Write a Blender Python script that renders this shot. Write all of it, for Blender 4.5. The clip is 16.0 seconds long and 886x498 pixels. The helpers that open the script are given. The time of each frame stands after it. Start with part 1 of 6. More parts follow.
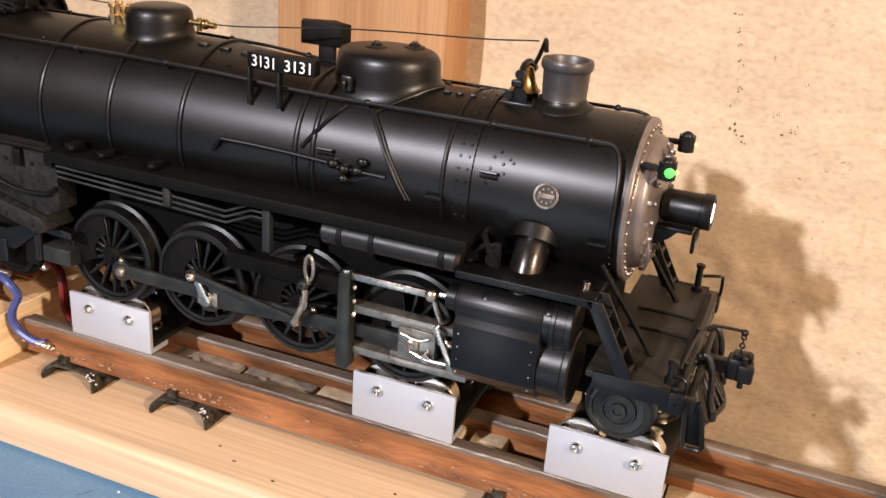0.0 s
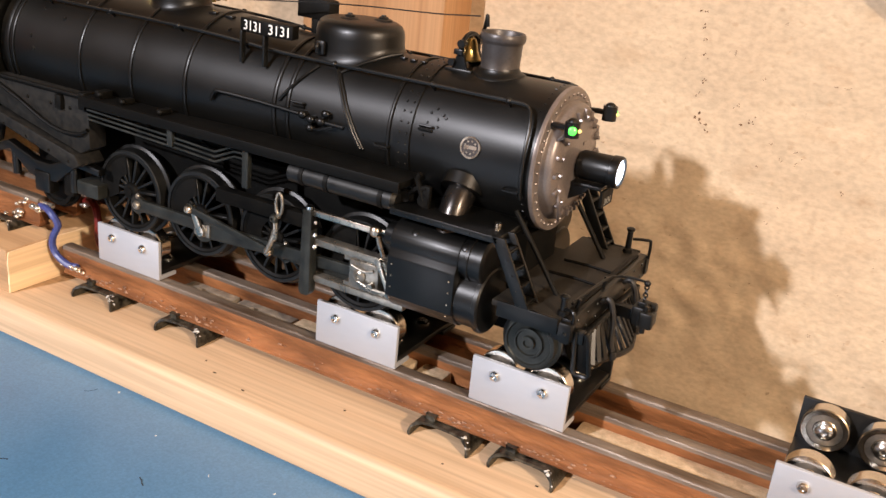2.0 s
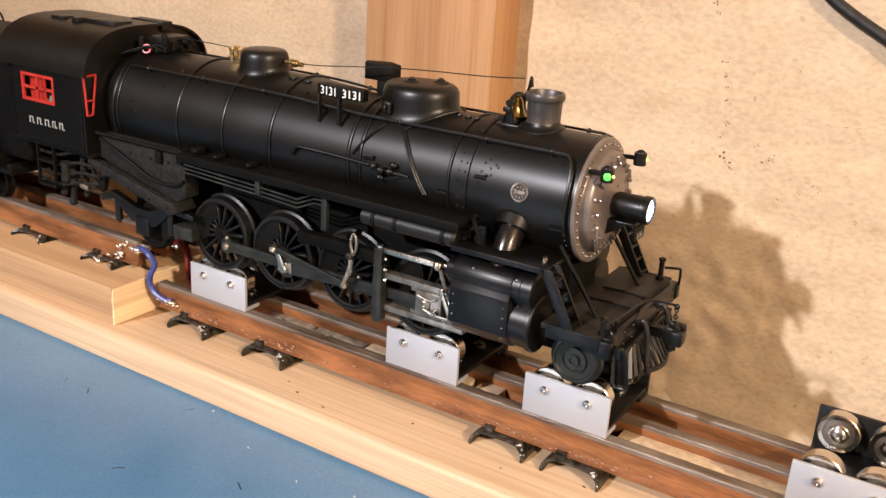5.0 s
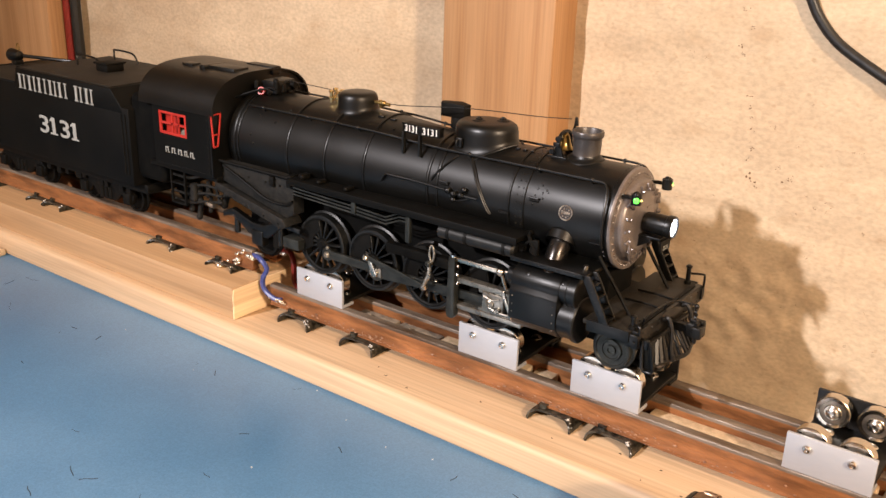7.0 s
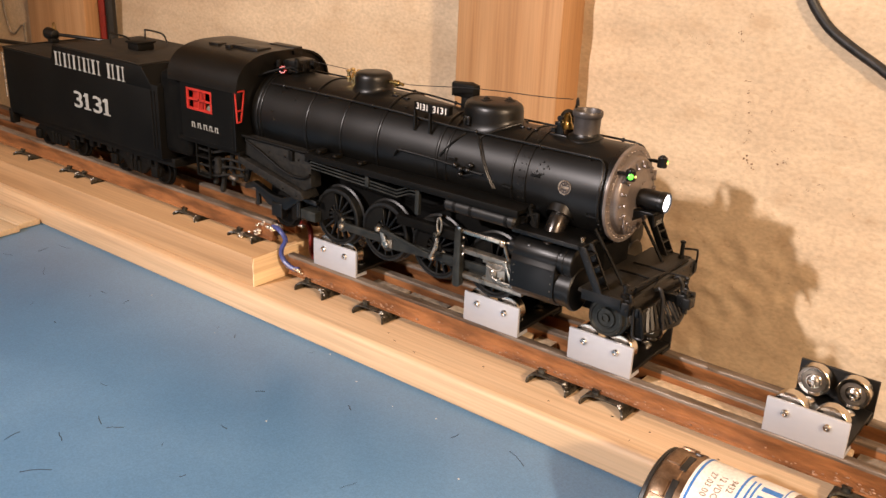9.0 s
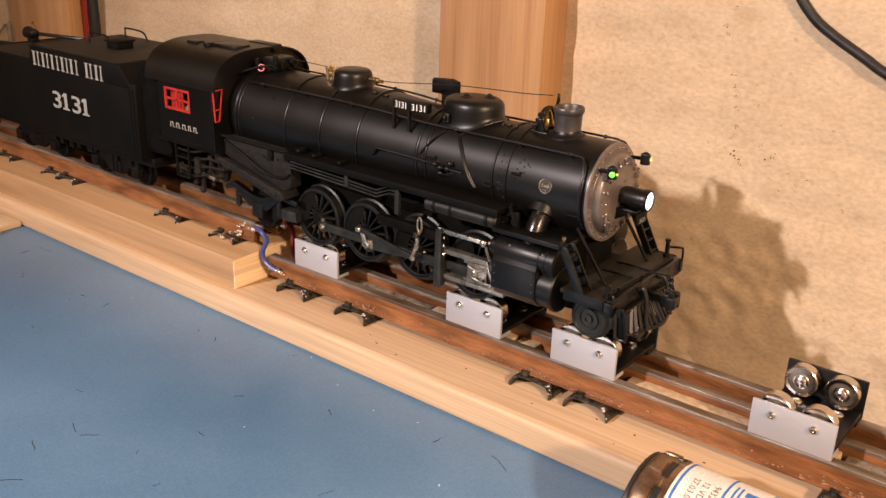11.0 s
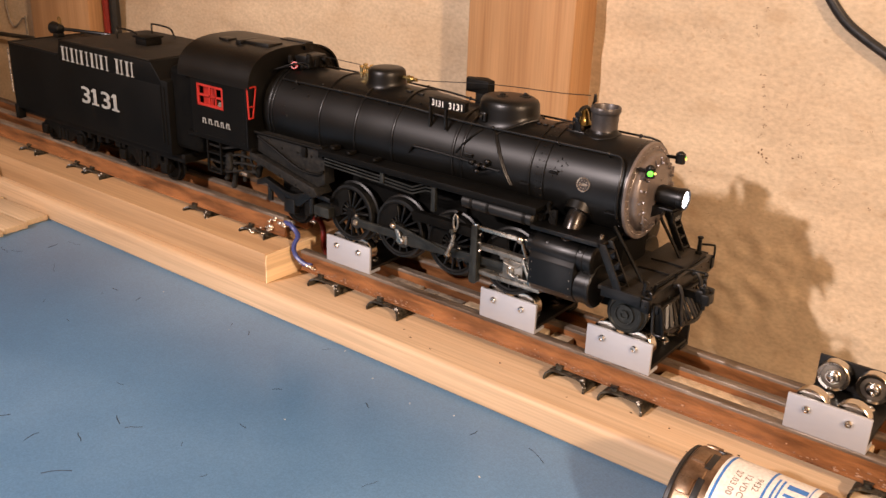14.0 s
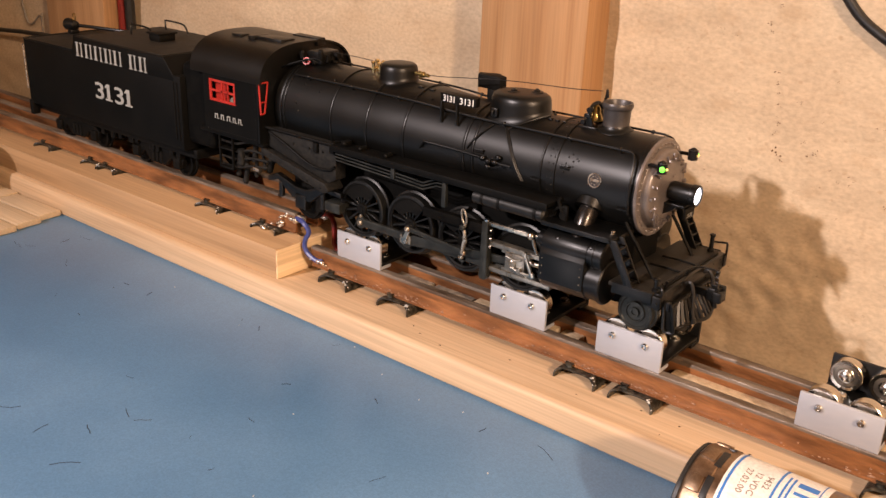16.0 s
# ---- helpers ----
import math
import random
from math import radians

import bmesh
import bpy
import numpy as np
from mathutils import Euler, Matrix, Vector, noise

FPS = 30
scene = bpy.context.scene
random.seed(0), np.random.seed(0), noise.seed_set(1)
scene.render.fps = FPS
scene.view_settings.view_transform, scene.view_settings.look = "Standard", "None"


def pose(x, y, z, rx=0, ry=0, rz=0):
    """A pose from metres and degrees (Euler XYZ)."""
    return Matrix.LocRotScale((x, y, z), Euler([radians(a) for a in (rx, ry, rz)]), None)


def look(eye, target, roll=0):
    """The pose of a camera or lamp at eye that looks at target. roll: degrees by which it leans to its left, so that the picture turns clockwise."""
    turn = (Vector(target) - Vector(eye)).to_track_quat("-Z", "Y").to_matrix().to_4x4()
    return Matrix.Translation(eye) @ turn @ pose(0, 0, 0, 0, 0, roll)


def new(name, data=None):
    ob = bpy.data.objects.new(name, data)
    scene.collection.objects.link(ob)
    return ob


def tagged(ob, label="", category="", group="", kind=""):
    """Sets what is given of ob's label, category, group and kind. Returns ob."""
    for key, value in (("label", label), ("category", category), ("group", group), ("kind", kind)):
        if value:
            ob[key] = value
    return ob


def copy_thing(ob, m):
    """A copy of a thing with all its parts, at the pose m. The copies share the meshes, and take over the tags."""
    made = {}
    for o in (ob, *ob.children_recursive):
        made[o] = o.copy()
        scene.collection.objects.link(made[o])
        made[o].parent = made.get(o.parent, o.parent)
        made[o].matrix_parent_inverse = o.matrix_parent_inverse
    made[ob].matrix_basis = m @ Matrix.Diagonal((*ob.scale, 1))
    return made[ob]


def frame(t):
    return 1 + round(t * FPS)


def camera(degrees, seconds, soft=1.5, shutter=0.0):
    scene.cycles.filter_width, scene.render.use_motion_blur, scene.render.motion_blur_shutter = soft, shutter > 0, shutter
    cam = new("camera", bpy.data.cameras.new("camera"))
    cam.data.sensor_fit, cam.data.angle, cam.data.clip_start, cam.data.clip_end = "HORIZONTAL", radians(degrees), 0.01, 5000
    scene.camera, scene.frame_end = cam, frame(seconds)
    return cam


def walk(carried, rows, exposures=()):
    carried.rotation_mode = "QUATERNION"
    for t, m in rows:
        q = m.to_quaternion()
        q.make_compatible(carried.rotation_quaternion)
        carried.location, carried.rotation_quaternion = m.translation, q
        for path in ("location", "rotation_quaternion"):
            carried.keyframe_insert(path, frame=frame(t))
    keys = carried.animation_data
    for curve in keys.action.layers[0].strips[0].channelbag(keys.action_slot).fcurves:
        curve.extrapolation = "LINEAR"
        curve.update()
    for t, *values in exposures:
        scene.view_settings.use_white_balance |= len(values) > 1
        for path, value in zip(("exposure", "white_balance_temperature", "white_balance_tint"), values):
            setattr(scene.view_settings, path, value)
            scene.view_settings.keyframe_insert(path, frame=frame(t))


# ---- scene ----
# World: x along the track towards the engine's front, y towards the wall, z up; the table top is z = 0.
cam = camera(50.86, 16.0)
ROWS = [  # seconds, eye, yaw, pitch, roll
    (0, -0.0088, -0.2253, 0.1866, 21.108, -22.020, 4.302),
    (0.5, 0.0146, -0.2309, 0.1800, 24.117, -22.284, 5.420),
    (1, 0.0350, -0.2323, 0.1711, 25.758, -22.489, 7.132),
    (1.5, 0.0483, -0.2382, 0.1662, 26.916, -22.361, 6.995),
    (2, 0.0500, -0.2420, 0.1836, 28.055, -21.350, 5.790),
    (2.5, 0.0606, -0.2616, 0.1980, 28.559, -20.454, 5.521),
    (3, 0.0593, -0.2668, 0.1919, 29.123, -20.356, 5.230),
    (3.5, 0.0620, -0.2735, 0.1964, 29.676, -20.051, 4.796),
    (6, 0.0687, -0.2815, 0.2024, 32.803, -19.983, 2.403),
    (6.5, 0.0804, -0.3084, 0.2178, 34.583, -20.235, 1.949),
    (7, 0.1047, -0.3300, 0.2285, 36.208, -20.187, 1.770),
    (7.5, 0.1157, -0.3409, 0.2377, 37.036, -20.541, 1.892),
    (8, 0.1268, -0.3466, 0.2304, 37.738, -20.725, 2.461),
    (10.5, 0.1249, -0.3351, 0.2297, 37.939, -21.235, 1.954),
    (11, 0.1276, -0.3322, 0.2295, 37.841, -21.271, 1.763),
    (11.5, 0.1257, -0.3330, 0.2283, 37.563, -21.479, 1.602),
    (12, 0.1234, -0.3342, 0.2287, 37.484, -21.519, 1.404),
    (12.5, 0.1159, -0.3399, 0.2325, 37.578, -21.657, 1.216),
    (13, 0.1139, -0.3496, 0.2351, 37.433, -21.727, 1.682),
    (13.5, 0.1150, -0.3507, 0.2346, 37.301, -21.720, 1.990),
    (14, 0.1168, -0.3489, 0.2334, 37.465, -21.736, 2.097),
    (14.5, 0.1176, -0.3479, 0.2318, 37.678, -21.660, 2.138),
    (15, 0.1191, -0.3473, 0.2315, 38.018, -21.688, 2.078),
    (15.5, 0.1192, -0.3471, 0.2305, 38.291, -21.648, 2.107),
    (16, 0.1181, -0.3476, 0.2301, 38.397, -21.612, 2.173),
]


def eye_pose(x, y, z, yaw, pitch, roll):
    """Yaw to the left of +y, pitch up, roll about the line of sight."""
    return pose(x, y, z, 0, 0, yaw) @ pose(0, 0, 0, 90 + pitch) @ pose(0, 0, 0, 0, 0, roll)


EXPOSURES = [(0.0, 0.02, 5800, 13), (1.5, -0.09, 5850, 13), (3.6, -0.05, 5850, 13), (6.0, -0.04, 6050, 14), (8.1, -0.07, 6300, 14), (10.4, -0.32, 6700, 22), (16.0, -0.33, 6650, 22)]
walk(cam, [(r[0], eye_pose(*r[1:])) for r in ROWS], EXPOSURES)

# ---- light ----
MM = 0.001
world = bpy.data.worlds.new("room_air")
scene.world = world
world.use_nodes = True
world.node_tree.nodes["Background"].inputs[0].default_value = (1.0, 0.82, 0.62, 1)
world.node_tree.nodes["Background"].inputs[1].default_value = 0.03


def bulb(name, place, watts, colour, radius, sort="POINT"):
    data = bpy.data.lights.new(name, sort)
    data.energy, data.color, data.shadow_soft_size = watts, colour, radius
    lamp = new(name, data)
    lamp.location = place
    return lamp


MAIN_LAMP = (-0.640, -1.640, 1.000)
SIDE_LAMP = (1.250, -0.780, 0.860)
main_light = bulb("main_bulb_light", MAIN_LAMP, 208, (1.0, 0.925, 0.87), 0.032, "SPOT")
main_light.data.spot_size, main_light.data.spot_blend = radians(55), 1.0
main_light.matrix_world = look(MAIN_LAMP, (0.13, -0.06, 0.02))
bulb("side_bulb_light", SIDE_LAMP, 126, (1.0, 0.77, 0.52), 0.045)


# ---- materials ----
def surface(name, c1, c2, scale=120, rough=0.5, metal=0.0, bump=0.1, fine=900, stretch=(1, 1, 1), detail=4, rough_var=0.12,
            coat=0.0, low=0.35, high=0.65, per_piece=0.0, spec=0.5, speckle=0.12):
    """A painted, metal or earthy surface: two colours mixed by a coarse noise, a fine noise for grain and relief."""
    m = bpy.data.materials.new(name)
    m.use_nodes = True
    n, l = m.node_tree.nodes, m.node_tree.links
    out = n["Principled BSDF"]
    where = n.new("ShaderNodeTexCoord")
    sized = n.new("ShaderNodeMapping")
    sized.inputs["Scale"].default_value = stretch
    l.new(where.outputs["Object"], sized.inputs["Vector"])
    big = n.new("ShaderNodeTexNoise")
    big.inputs["Scale"].default_value, big.inputs["Detail"].default_value = scale, detail
    small = n.new("ShaderNodeTexNoise")
    small.inputs["Scale"].default_value, small.inputs["Detail"].default_value = fine, 3
    for t in (big, small):
        l.new(sized.outputs["Vector"], t.inputs["Vector"])
    ramp = n.new("ShaderNodeValToRGB")
    ramp.color_ramp.elements[0].position, ramp.color_ramp.elements[1].position = low, high
    ramp.color_ramp.elements[0].color, ramp.color_ramp.elements[1].color = (*c1, 1), (*c2, 1)
    l.new(big.outputs["Fac"], ramp.inputs["Fac"])
    grain = n.new("ShaderNodeMapRange")
    grain.inputs["From Min"].default_value, grain.inputs["From Max"].default_value = 0.3, 0.7
    grain.inputs["To Min"].default_value, grain.inputs["To Max"].default_value = 1 - speckle, 1 + speckle
    l.new(small.outputs["Fac"], grain.inputs["Value"])
    value = grain.outputs["Result"]
    if per_piece:
        info = n.new("ShaderNodeObjectInfo")
        pick = n.new("ShaderNodeMapRange")
        pick.inputs["To Min"].default_value, pick.inputs["To Max"].default_value = 1 - per_piece, 1 + per_piece
        l.new(info.outputs["Random"], pick.inputs["Value"])
        both = n.new("ShaderNodeMath")
        both.operation = "MULTIPLY"
        l.new(value, both.inputs[0])
        l.new(pick.outputs["Result"], both.inputs[1])
        value = both.outputs[0]
    tint = n.new("ShaderNodeVectorMath")
    tint.operation = "SCALE"
    l.new(ramp.outputs["Color"], tint.inputs[0])
    l.new(value, tint.inputs["Scale"])
    l.new(tint.outputs["Vector"], out.inputs["Base Color"])
    gloss = n.new("ShaderNodeMapRange")
    gloss.inputs["To Min"].default_value, gloss.inputs["To Max"].default_value = max(0.03, rough - rough_var), min(1.0, rough + rough_var)
    l.new(big.outputs["Fac"], gloss.inputs["Value"])
    l.new(gloss.outputs["Result"], out.inputs["Roughness"])
    out.inputs["Metallic"].default_value = metal
    out.inputs["Coat Weight"].default_value = coat
    out.inputs["Specular IOR Level"].default_value = spec
    if bump:
        relief = n.new("ShaderNodeBump")
        relief.inputs["Strength"].default_value, relief.inputs["Distance"].default_value = bump, 0.0004
        l.new(small.outputs["Fac"], relief.inputs["Height"])
        l.new(relief.outputs["Normal"], out.inputs["Normal"])
    return m


def glow(name, colour, strength):
    m = bpy.data.materials.new(name)
    m.use_nodes = True
    out = m.node_tree.nodes["Principled BSDF"]
    out.inputs["Base Color"].default_value = (*colour, 1)
    out.inputs["Emission Color"].default_value = (*colour, 1)
    out.inputs["Emission Strength"].default_value = strength
    out.inputs["Roughness"].default_value = 0.2
    return m


def pine(name, light, dark, along, rings=1.0, rough=0.55):
    """Planed softwood with its grain along one axis: broad growth bands, fine fibres, a few dark streaks."""
    m = bpy.data.materials.new(name)
    m.use_nodes = True
    n, l = m.node_tree.nodes, m.node_tree.links
    out = n["Principled BSDF"]
    where = n.new("ShaderNodeTexCoord")

    def noise_along(scale, long, detail, twist=0.0):
        sized = n.new("ShaderNodeMapping")
        sized.inputs["Scale"].default_value = tuple(long if a == along else 1 for a in "xyz")
        l.new(where.outputs["Object"], sized.inputs["Vector"])
        t = n.new("ShaderNodeTexNoise")
        t.inputs["Scale"].default_value, t.inputs["Detail"].default_value, t.inputs["Distortion"].default_value = scale, detail, twist
        l.new(sized.outputs["Vector"], t.inputs["Vector"])
        return t.outputs["Fac"]

    bands = n.new("ShaderNodeMath")
    bands.operation = "MULTIPLY"
    bands.inputs[1].default_value = 9 * rings
    l.new(noise_along(26, 0.05, 2, 0.3), bands.inputs[0])
    saw = n.new("ShaderNodeMath")
    saw.operation = "PINGPONG"
    saw.inputs[1].default_value = 1.0
    l.new(bands.outputs[0], saw.inputs[0])
    fibre = noise_along(700, 0.02, 3)
    streak = noise_along(90, 0.035, 4)
    mixed = n.new("ShaderNodeMath")
    mixed.operation = "MULTIPLY_ADD"
    mixed.inputs[1].default_value = 0.30
    l.new(saw.outputs[0], mixed.inputs[0])
    half = n.new("ShaderNodeMath")
    half.operation = "MULTIPLY"
    half.inputs[1].default_value = 0.86
    l.new(streak, half.inputs[0])
    l.new(half.outputs[0], mixed.inputs[2])
    ramp = n.new("ShaderNodeValToRGB")
    ramp.color_ramp.elements[0].position, ramp.color_ramp.elements[1].position = 0.28, 0.86
    ramp.color_ramp.elements[0].color, ramp.color_ramp.elements[1].color = (*light, 1), (*dark, 1)
    l.new(mixed.outputs[0], ramp.inputs["Fac"])
    grain = n.new("ShaderNodeMapRange")
    grain.inputs["From Min"].default_value, grain.inputs["From Max"].default_value = 0.3, 0.7
    grain.inputs["To Min"].default_value, grain.inputs["To Max"].default_value = 0.86, 1.12
    l.new(fibre, grain.inputs["Value"])
    tint = n.new("ShaderNodeVectorMath")
    tint.operation = "SCALE"
    l.new(ramp.outputs["Color"], tint.inputs[0])
    l.new(grain.outputs["Result"], tint.inputs["Scale"])
    l.new(tint.outputs["Vector"], out.inputs["Base Color"])
    out.inputs["Roughness"].default_value = rough
    relief = n.new("ShaderNodeBump")
    relief.inputs["Strength"].default_value, relief.inputs["Distance"].default_value = 0.15, 0.0003
    l.new(fibre, relief.inputs["Height"])
    l.new(relief.outputs["Normal"], out.inputs["Normal"])
    return m


def plaster(name):
    """Old painted basement wall: cream paint, worn and sandy towards scattered patches, with small chips."""
    m = surface(name, (0.475, 0.355, 0.230), (0.560, 0.436, 0.292), 14, 0.8, 0, 0.0, 500, stretch=(0.75, 1, 1.2), detail=6, rough_var=0.08)
    n, l = m.node_tree.nodes, m.node_tree.links
    out = n["Principled BSDF"]
    where = n.new("ShaderNodeTexCoord")
    base = out.inputs["Base Color"].links[0].from_socket

    def spots(scale, low, high, colour, amount, source, stretch=(1, 1, 1)):
        sized = n.new("ShaderNodeMapping")
        sized.inputs["Scale"].default_value = stretch
        l.new(where.outputs["Object"], sized.inputs["Vector"])
        t = n.new("ShaderNodeTexNoise")
        t.inputs["Scale"].default_value, t.inputs["Detail"].default_value = scale, 5
        l.new(sized.outputs["Vector"], t.inputs["Vector"])
        r = n.new("ShaderNodeMapRange")
        r.inputs["From Min"].default_value, r.inputs["From Max"].default_value = low, high
        r.inputs["To Max"].default_value = amount
        l.new(t.outputs["Fac"], r.inputs["Value"])
        mix = n.new("ShaderNodeMix")
        mix.data_type = "RGBA"
        mix.inputs[7].default_value = (*colour, 1)
        l.new(r.outputs["Result"], mix.inputs[0])
        l.new(source, mix.inputs[6])
        return mix.outputs[2], t.outputs["Fac"]

    base, worn = spots(26, 0.52, 0.80, (0.42, 0.28, 0.155), 0.40, base, (0.7, 1, 1.4))
    base, specks = spots(330, 0.62, 0.74, (0.33, 0.20, 0.10), 0.35, base, (0.7, 1, 1))
    base, blots = spots(60, 0.58, 0.74, (0.40, 0.26, 0.14), 0.42, base, (0.7, 1, 1))
    base, pits = spots(170, 0.735, 0.78, (0.14, 0.08, 0.04), 0.8, base)
    l.new(base, out.inputs["Base Color"])
    relief = n.new("ShaderNodeBump")
    relief.inputs["Strength"].default_value, relief.inputs["Distance"].default_value = 0.34, 0.0026
    rough_noise = n.new("ShaderNodeTexNoise")
    rough_noise.inputs["Scale"].default_value, rough_noise.inputs["Detail"].default_value = 34, 5
    sized = n.new("ShaderNodeMapping")
    sized.inputs["Scale"].default_value = (0.62, 1, 1.1)
    l.new(where.outputs["Object"], sized.inputs["Vector"])
    l.new(sized.outputs["Vector"], rough_noise.inputs["Vector"])
    fine_noise = n.new("ShaderNodeTexNoise")
    fine_noise.inputs["Scale"].default_value, fine_noise.inputs["Detail"].default_value = 240, 4
    l.new(sized.outputs["Vector"], fine_noise.inputs["Vector"])
    total = n.new("ShaderNodeMath")
    total.operation = "MULTIPLY_ADD"
    total.inputs[1].default_value = 0.22
    l.new(fine_noise.outputs["Fac"], total.inputs[0])
    l.new(rough_noise.outputs["Fac"], total.inputs[2])
    l.new(total.outputs[0], relief.inputs["Height"])
    l.new(relief.outputs["Normal"], out.inputs["Normal"])
    return m


BLACK = surface("black_paint", (0.0014, 0.0014, 0.0011), (0.0026, 0.0025, 0.0020), 60, 0.37, 0.0, 0.05, 1500, rough_var=0.06, spec=0.42)
FLATBLACK = surface("flat_black_paint", (0.0013, 0.0013, 0.0010), (0.0030, 0.0028, 0.0022), 45, 0.55, 0.0, 0.08, 1500, rough_var=0.08, spec=0.13)
SATIN = surface("satin_black_paint", (0.0028, 0.0028, 0.0026), (0.0046, 0.0045, 0.0040), 60, 0.36, 0.0, 0.04, 1800, rough_var=0.06, spec=0.36)
DULL = surface("weathered_black", (0.0018, 0.0017, 0.0014), (0.0046, 0.0041, 0.0031), 300, 0.58, 0.0, 0.12, 1500, spec=0.14)
ROADBLACK = surface("dusty_grey_black", (0.0036, 0.0033, 0.0028), (0.0165, 0.0150, 0.0120), 560, 0.7, 0.1, 0.25, 1900, spec=0.3)
# Flat decks' black lifted to brown; warm light on top is painted in.
DECKBROWN = surface("lit_deck_black", (0.0100, 0.0082, 0.0058), (0.0190, 0.0155, 0.0110), 90, 0.62, 0.0, 0.25, 2200, spec=0.3)
RODGREY = surface("blackened_rod_metal", (0.021, 0.0225, 0.0205), (0.040, 0.042, 0.038), 150, 0.38, 0.45, 0.05, 1500, spec=0.3)
# Near-black with very little gloss.
FRAMEBLACK = surface("matte_frame_black", (0.0016, 0.0016, 0.0014), (0.0040, 0.0038, 0.0032), 200, 0.75, 0.0, 0.1, 1500, spec=0.08)
TYRE = surface("dark_tyre_steel", (0.0065, 0.0066, 0.006), (0.012, 0.0118, 0.0106), 250, 0.42, 0.3, 0.05, 1800)
GRAPHITE = surface("graphite_smokebox", (0.150, 0.126, 0.115), (0.205, 0.176, 0.161), 160, 0.36, 0.45, 0.06, 1700)
STACKGREY = surface("graphite_stack", (0.048, 0.042, 0.040), (0.070, 0.062, 0.058), 120, 0.38, 0.35, 0.06, 1600)
NICKEL = surface("bright_nickel", (0.58, 0.50, 0.40), (0.68, 0.60, 0.49), 300, 0.28, 1.0, 0.05, 1500)
PIPEMETAL = surface("burnished_pipe", (0.040, 0.036, 0.034), (0.058, 0.053, 0.049), 140, 0.27, 0.85, 0.03, 1500)
BRASS = surface("aged_brass", (0.28, 0.19, 0.065), (0.40, 0.28, 0.10), 400, 0.32, 1.0, 0.05, 1500)
GOLD = surface("bright_brass", (0.78, 0.58, 0.26), (0.88, 0.70, 0.36), 400, 0.22, 1.0, 0.05, 1500)
RED = surface("red_paint", (0.36, 0.020, 0.012), (0.45, 0.028, 0.017), 200, 0.40, 0.0, 0.05)
WHITE = surface("white_lettering", (0.80, 0.79, 0.75), (0.88, 0.87, 0.83), 500, 0.6, 0.0, 0.0)
GREYLETTER = surface("grey_white_lettering", (0.27, 0.27, 0.25), (0.36, 0.36, 0.33), 500, 0.6, 0.0, 0.0)
ALUMINIUM = surface("brushed_aluminium", (0.435, 0.450, 0.485), (0.455, 0.470, 0.505), 60, 0.46, 0.30, 0.012, 700, (0.3, 1, 1), rough_var=0.05, per_piece=0.05, speckle=0.015)
SCREW = surface("zinc_screw", (0.66, 0.65, 0.62), (0.78, 0.76, 0.73), 500, 0.22, 1.0, 0.08, 1800)
BEARING = surface("bearing_steel", (0.60, 0.56, 0.49), (0.72, 0.67, 0.59), 260, 0.20, 1.0, 0.02, 1500)
BEARSHIELD = surface("bearing_shield", (0.26, 0.23, 0.19), (0.34, 0.30, 0.25), 300, 0.35, 0.9, 0.05, 1500)
RAILRUST = surface("rusty_rail_side", (0.085, 0.032, 0.012), (0.335, 0.138, 0.050), 150, 0.40, 0.12, 0.8, 900, (0.22, 1, 1), detail=9, low=0.30, high=0.66)
RAILTOP = surface("worn_rail_head", (0.085, 0.056, 0.036), (0.25, 0.20, 0.155), 170, 0.42, 0.35, 0.45, 1200, (0.14, 1, 1), detail=8, low=0.36, high=0.64)
TIESTEEL = surface("blackened_tie", (0.005, 0.0046, 0.0036), (0.075, 0.068, 0.050), 420, 0.34, 0.3, 0.50, 1400)
SOLDER = surface("solder_blob", (0.55, 0.50, 0.42), (0.75, 0.70, 0.62), 900, 0.28, 0.9, 0.4, 2000)
FIBRE = surface("grey_fibre", (0.16, 0.135, 0.105), (0.30, 0.25, 0.19), 240, 0.75, 0.0, 0.4, 1500)
SAND = surface("sandy_dust", (0.44, 0.32, 0.19), (0.62, 0.47, 0.30), 300, 0.85, 0.0, 0.6, 1800)
PINE = pine("planed_pine", (0.66, 0.490, 0.315), (0.46, 0.300, 0.168), "x", 0.8)
PINE_UP = pine("planed_pine_upright", (0.46, 0.265, 0.125), (0.34, 0.175, 0.072), "z", 0.8)
PINE_RISER = pine("sanded_pine", (0.50, 0.325, 0.175), (0.36, 0.215, 0.105), "x", 0.9)
# Sawn end grain, paled well beyond the board to carry the side lamp's light.
ENDGRAIN_LIT = pine("lit_end_grain", (0.92, 0.72, 0.46), (0.74, 0.52, 0.29), "y", 1.4, 0.8)
PALEWOOD = pine("pale_wood", (0.60, 0.47, 0.32), (0.50, 0.37, 0.23), "x", 0.6, 0.7)
CREAM = plaster("cream_wall_paint")
MATBLUE = surface("blue_bench_mat", (0.082, 0.205, 0.380), (0.130, 0.275, 0.470), 9, 0.36, 0.0, 0.05, 1200, detail=7, rough_var=0.12)
WIREBLUE = surface("blue_insulation", (0.035, 0.045, 0.16), (0.05, 0.065, 0.22), 400, 0.38, 0.0, 0.05)
WIRERED = surface("red_insulation", (0.15, 0.010, 0.006), (0.20, 0.014, 0.008), 400, 0.38, 0.0, 0.05)
RUBBER = surface("black_rubber", (0.008, 0.008, 0.008), (0.015, 0.014, 0.013), 300, 0.42, 0.0, 0.08)
MOTORSTEEL = surface("bronzed_motor_steel", (0.20, 0.125, 0.075), (0.36, 0.25, 0.165), 170, 0.36, 0.85, 0.12, 1200, detail=6)
PAPER = surface("white_label_paper", (0.72, 0.70, 0.66), (0.78, 0.76, 0.72), 200, 0.5, 0.0, 0.03)
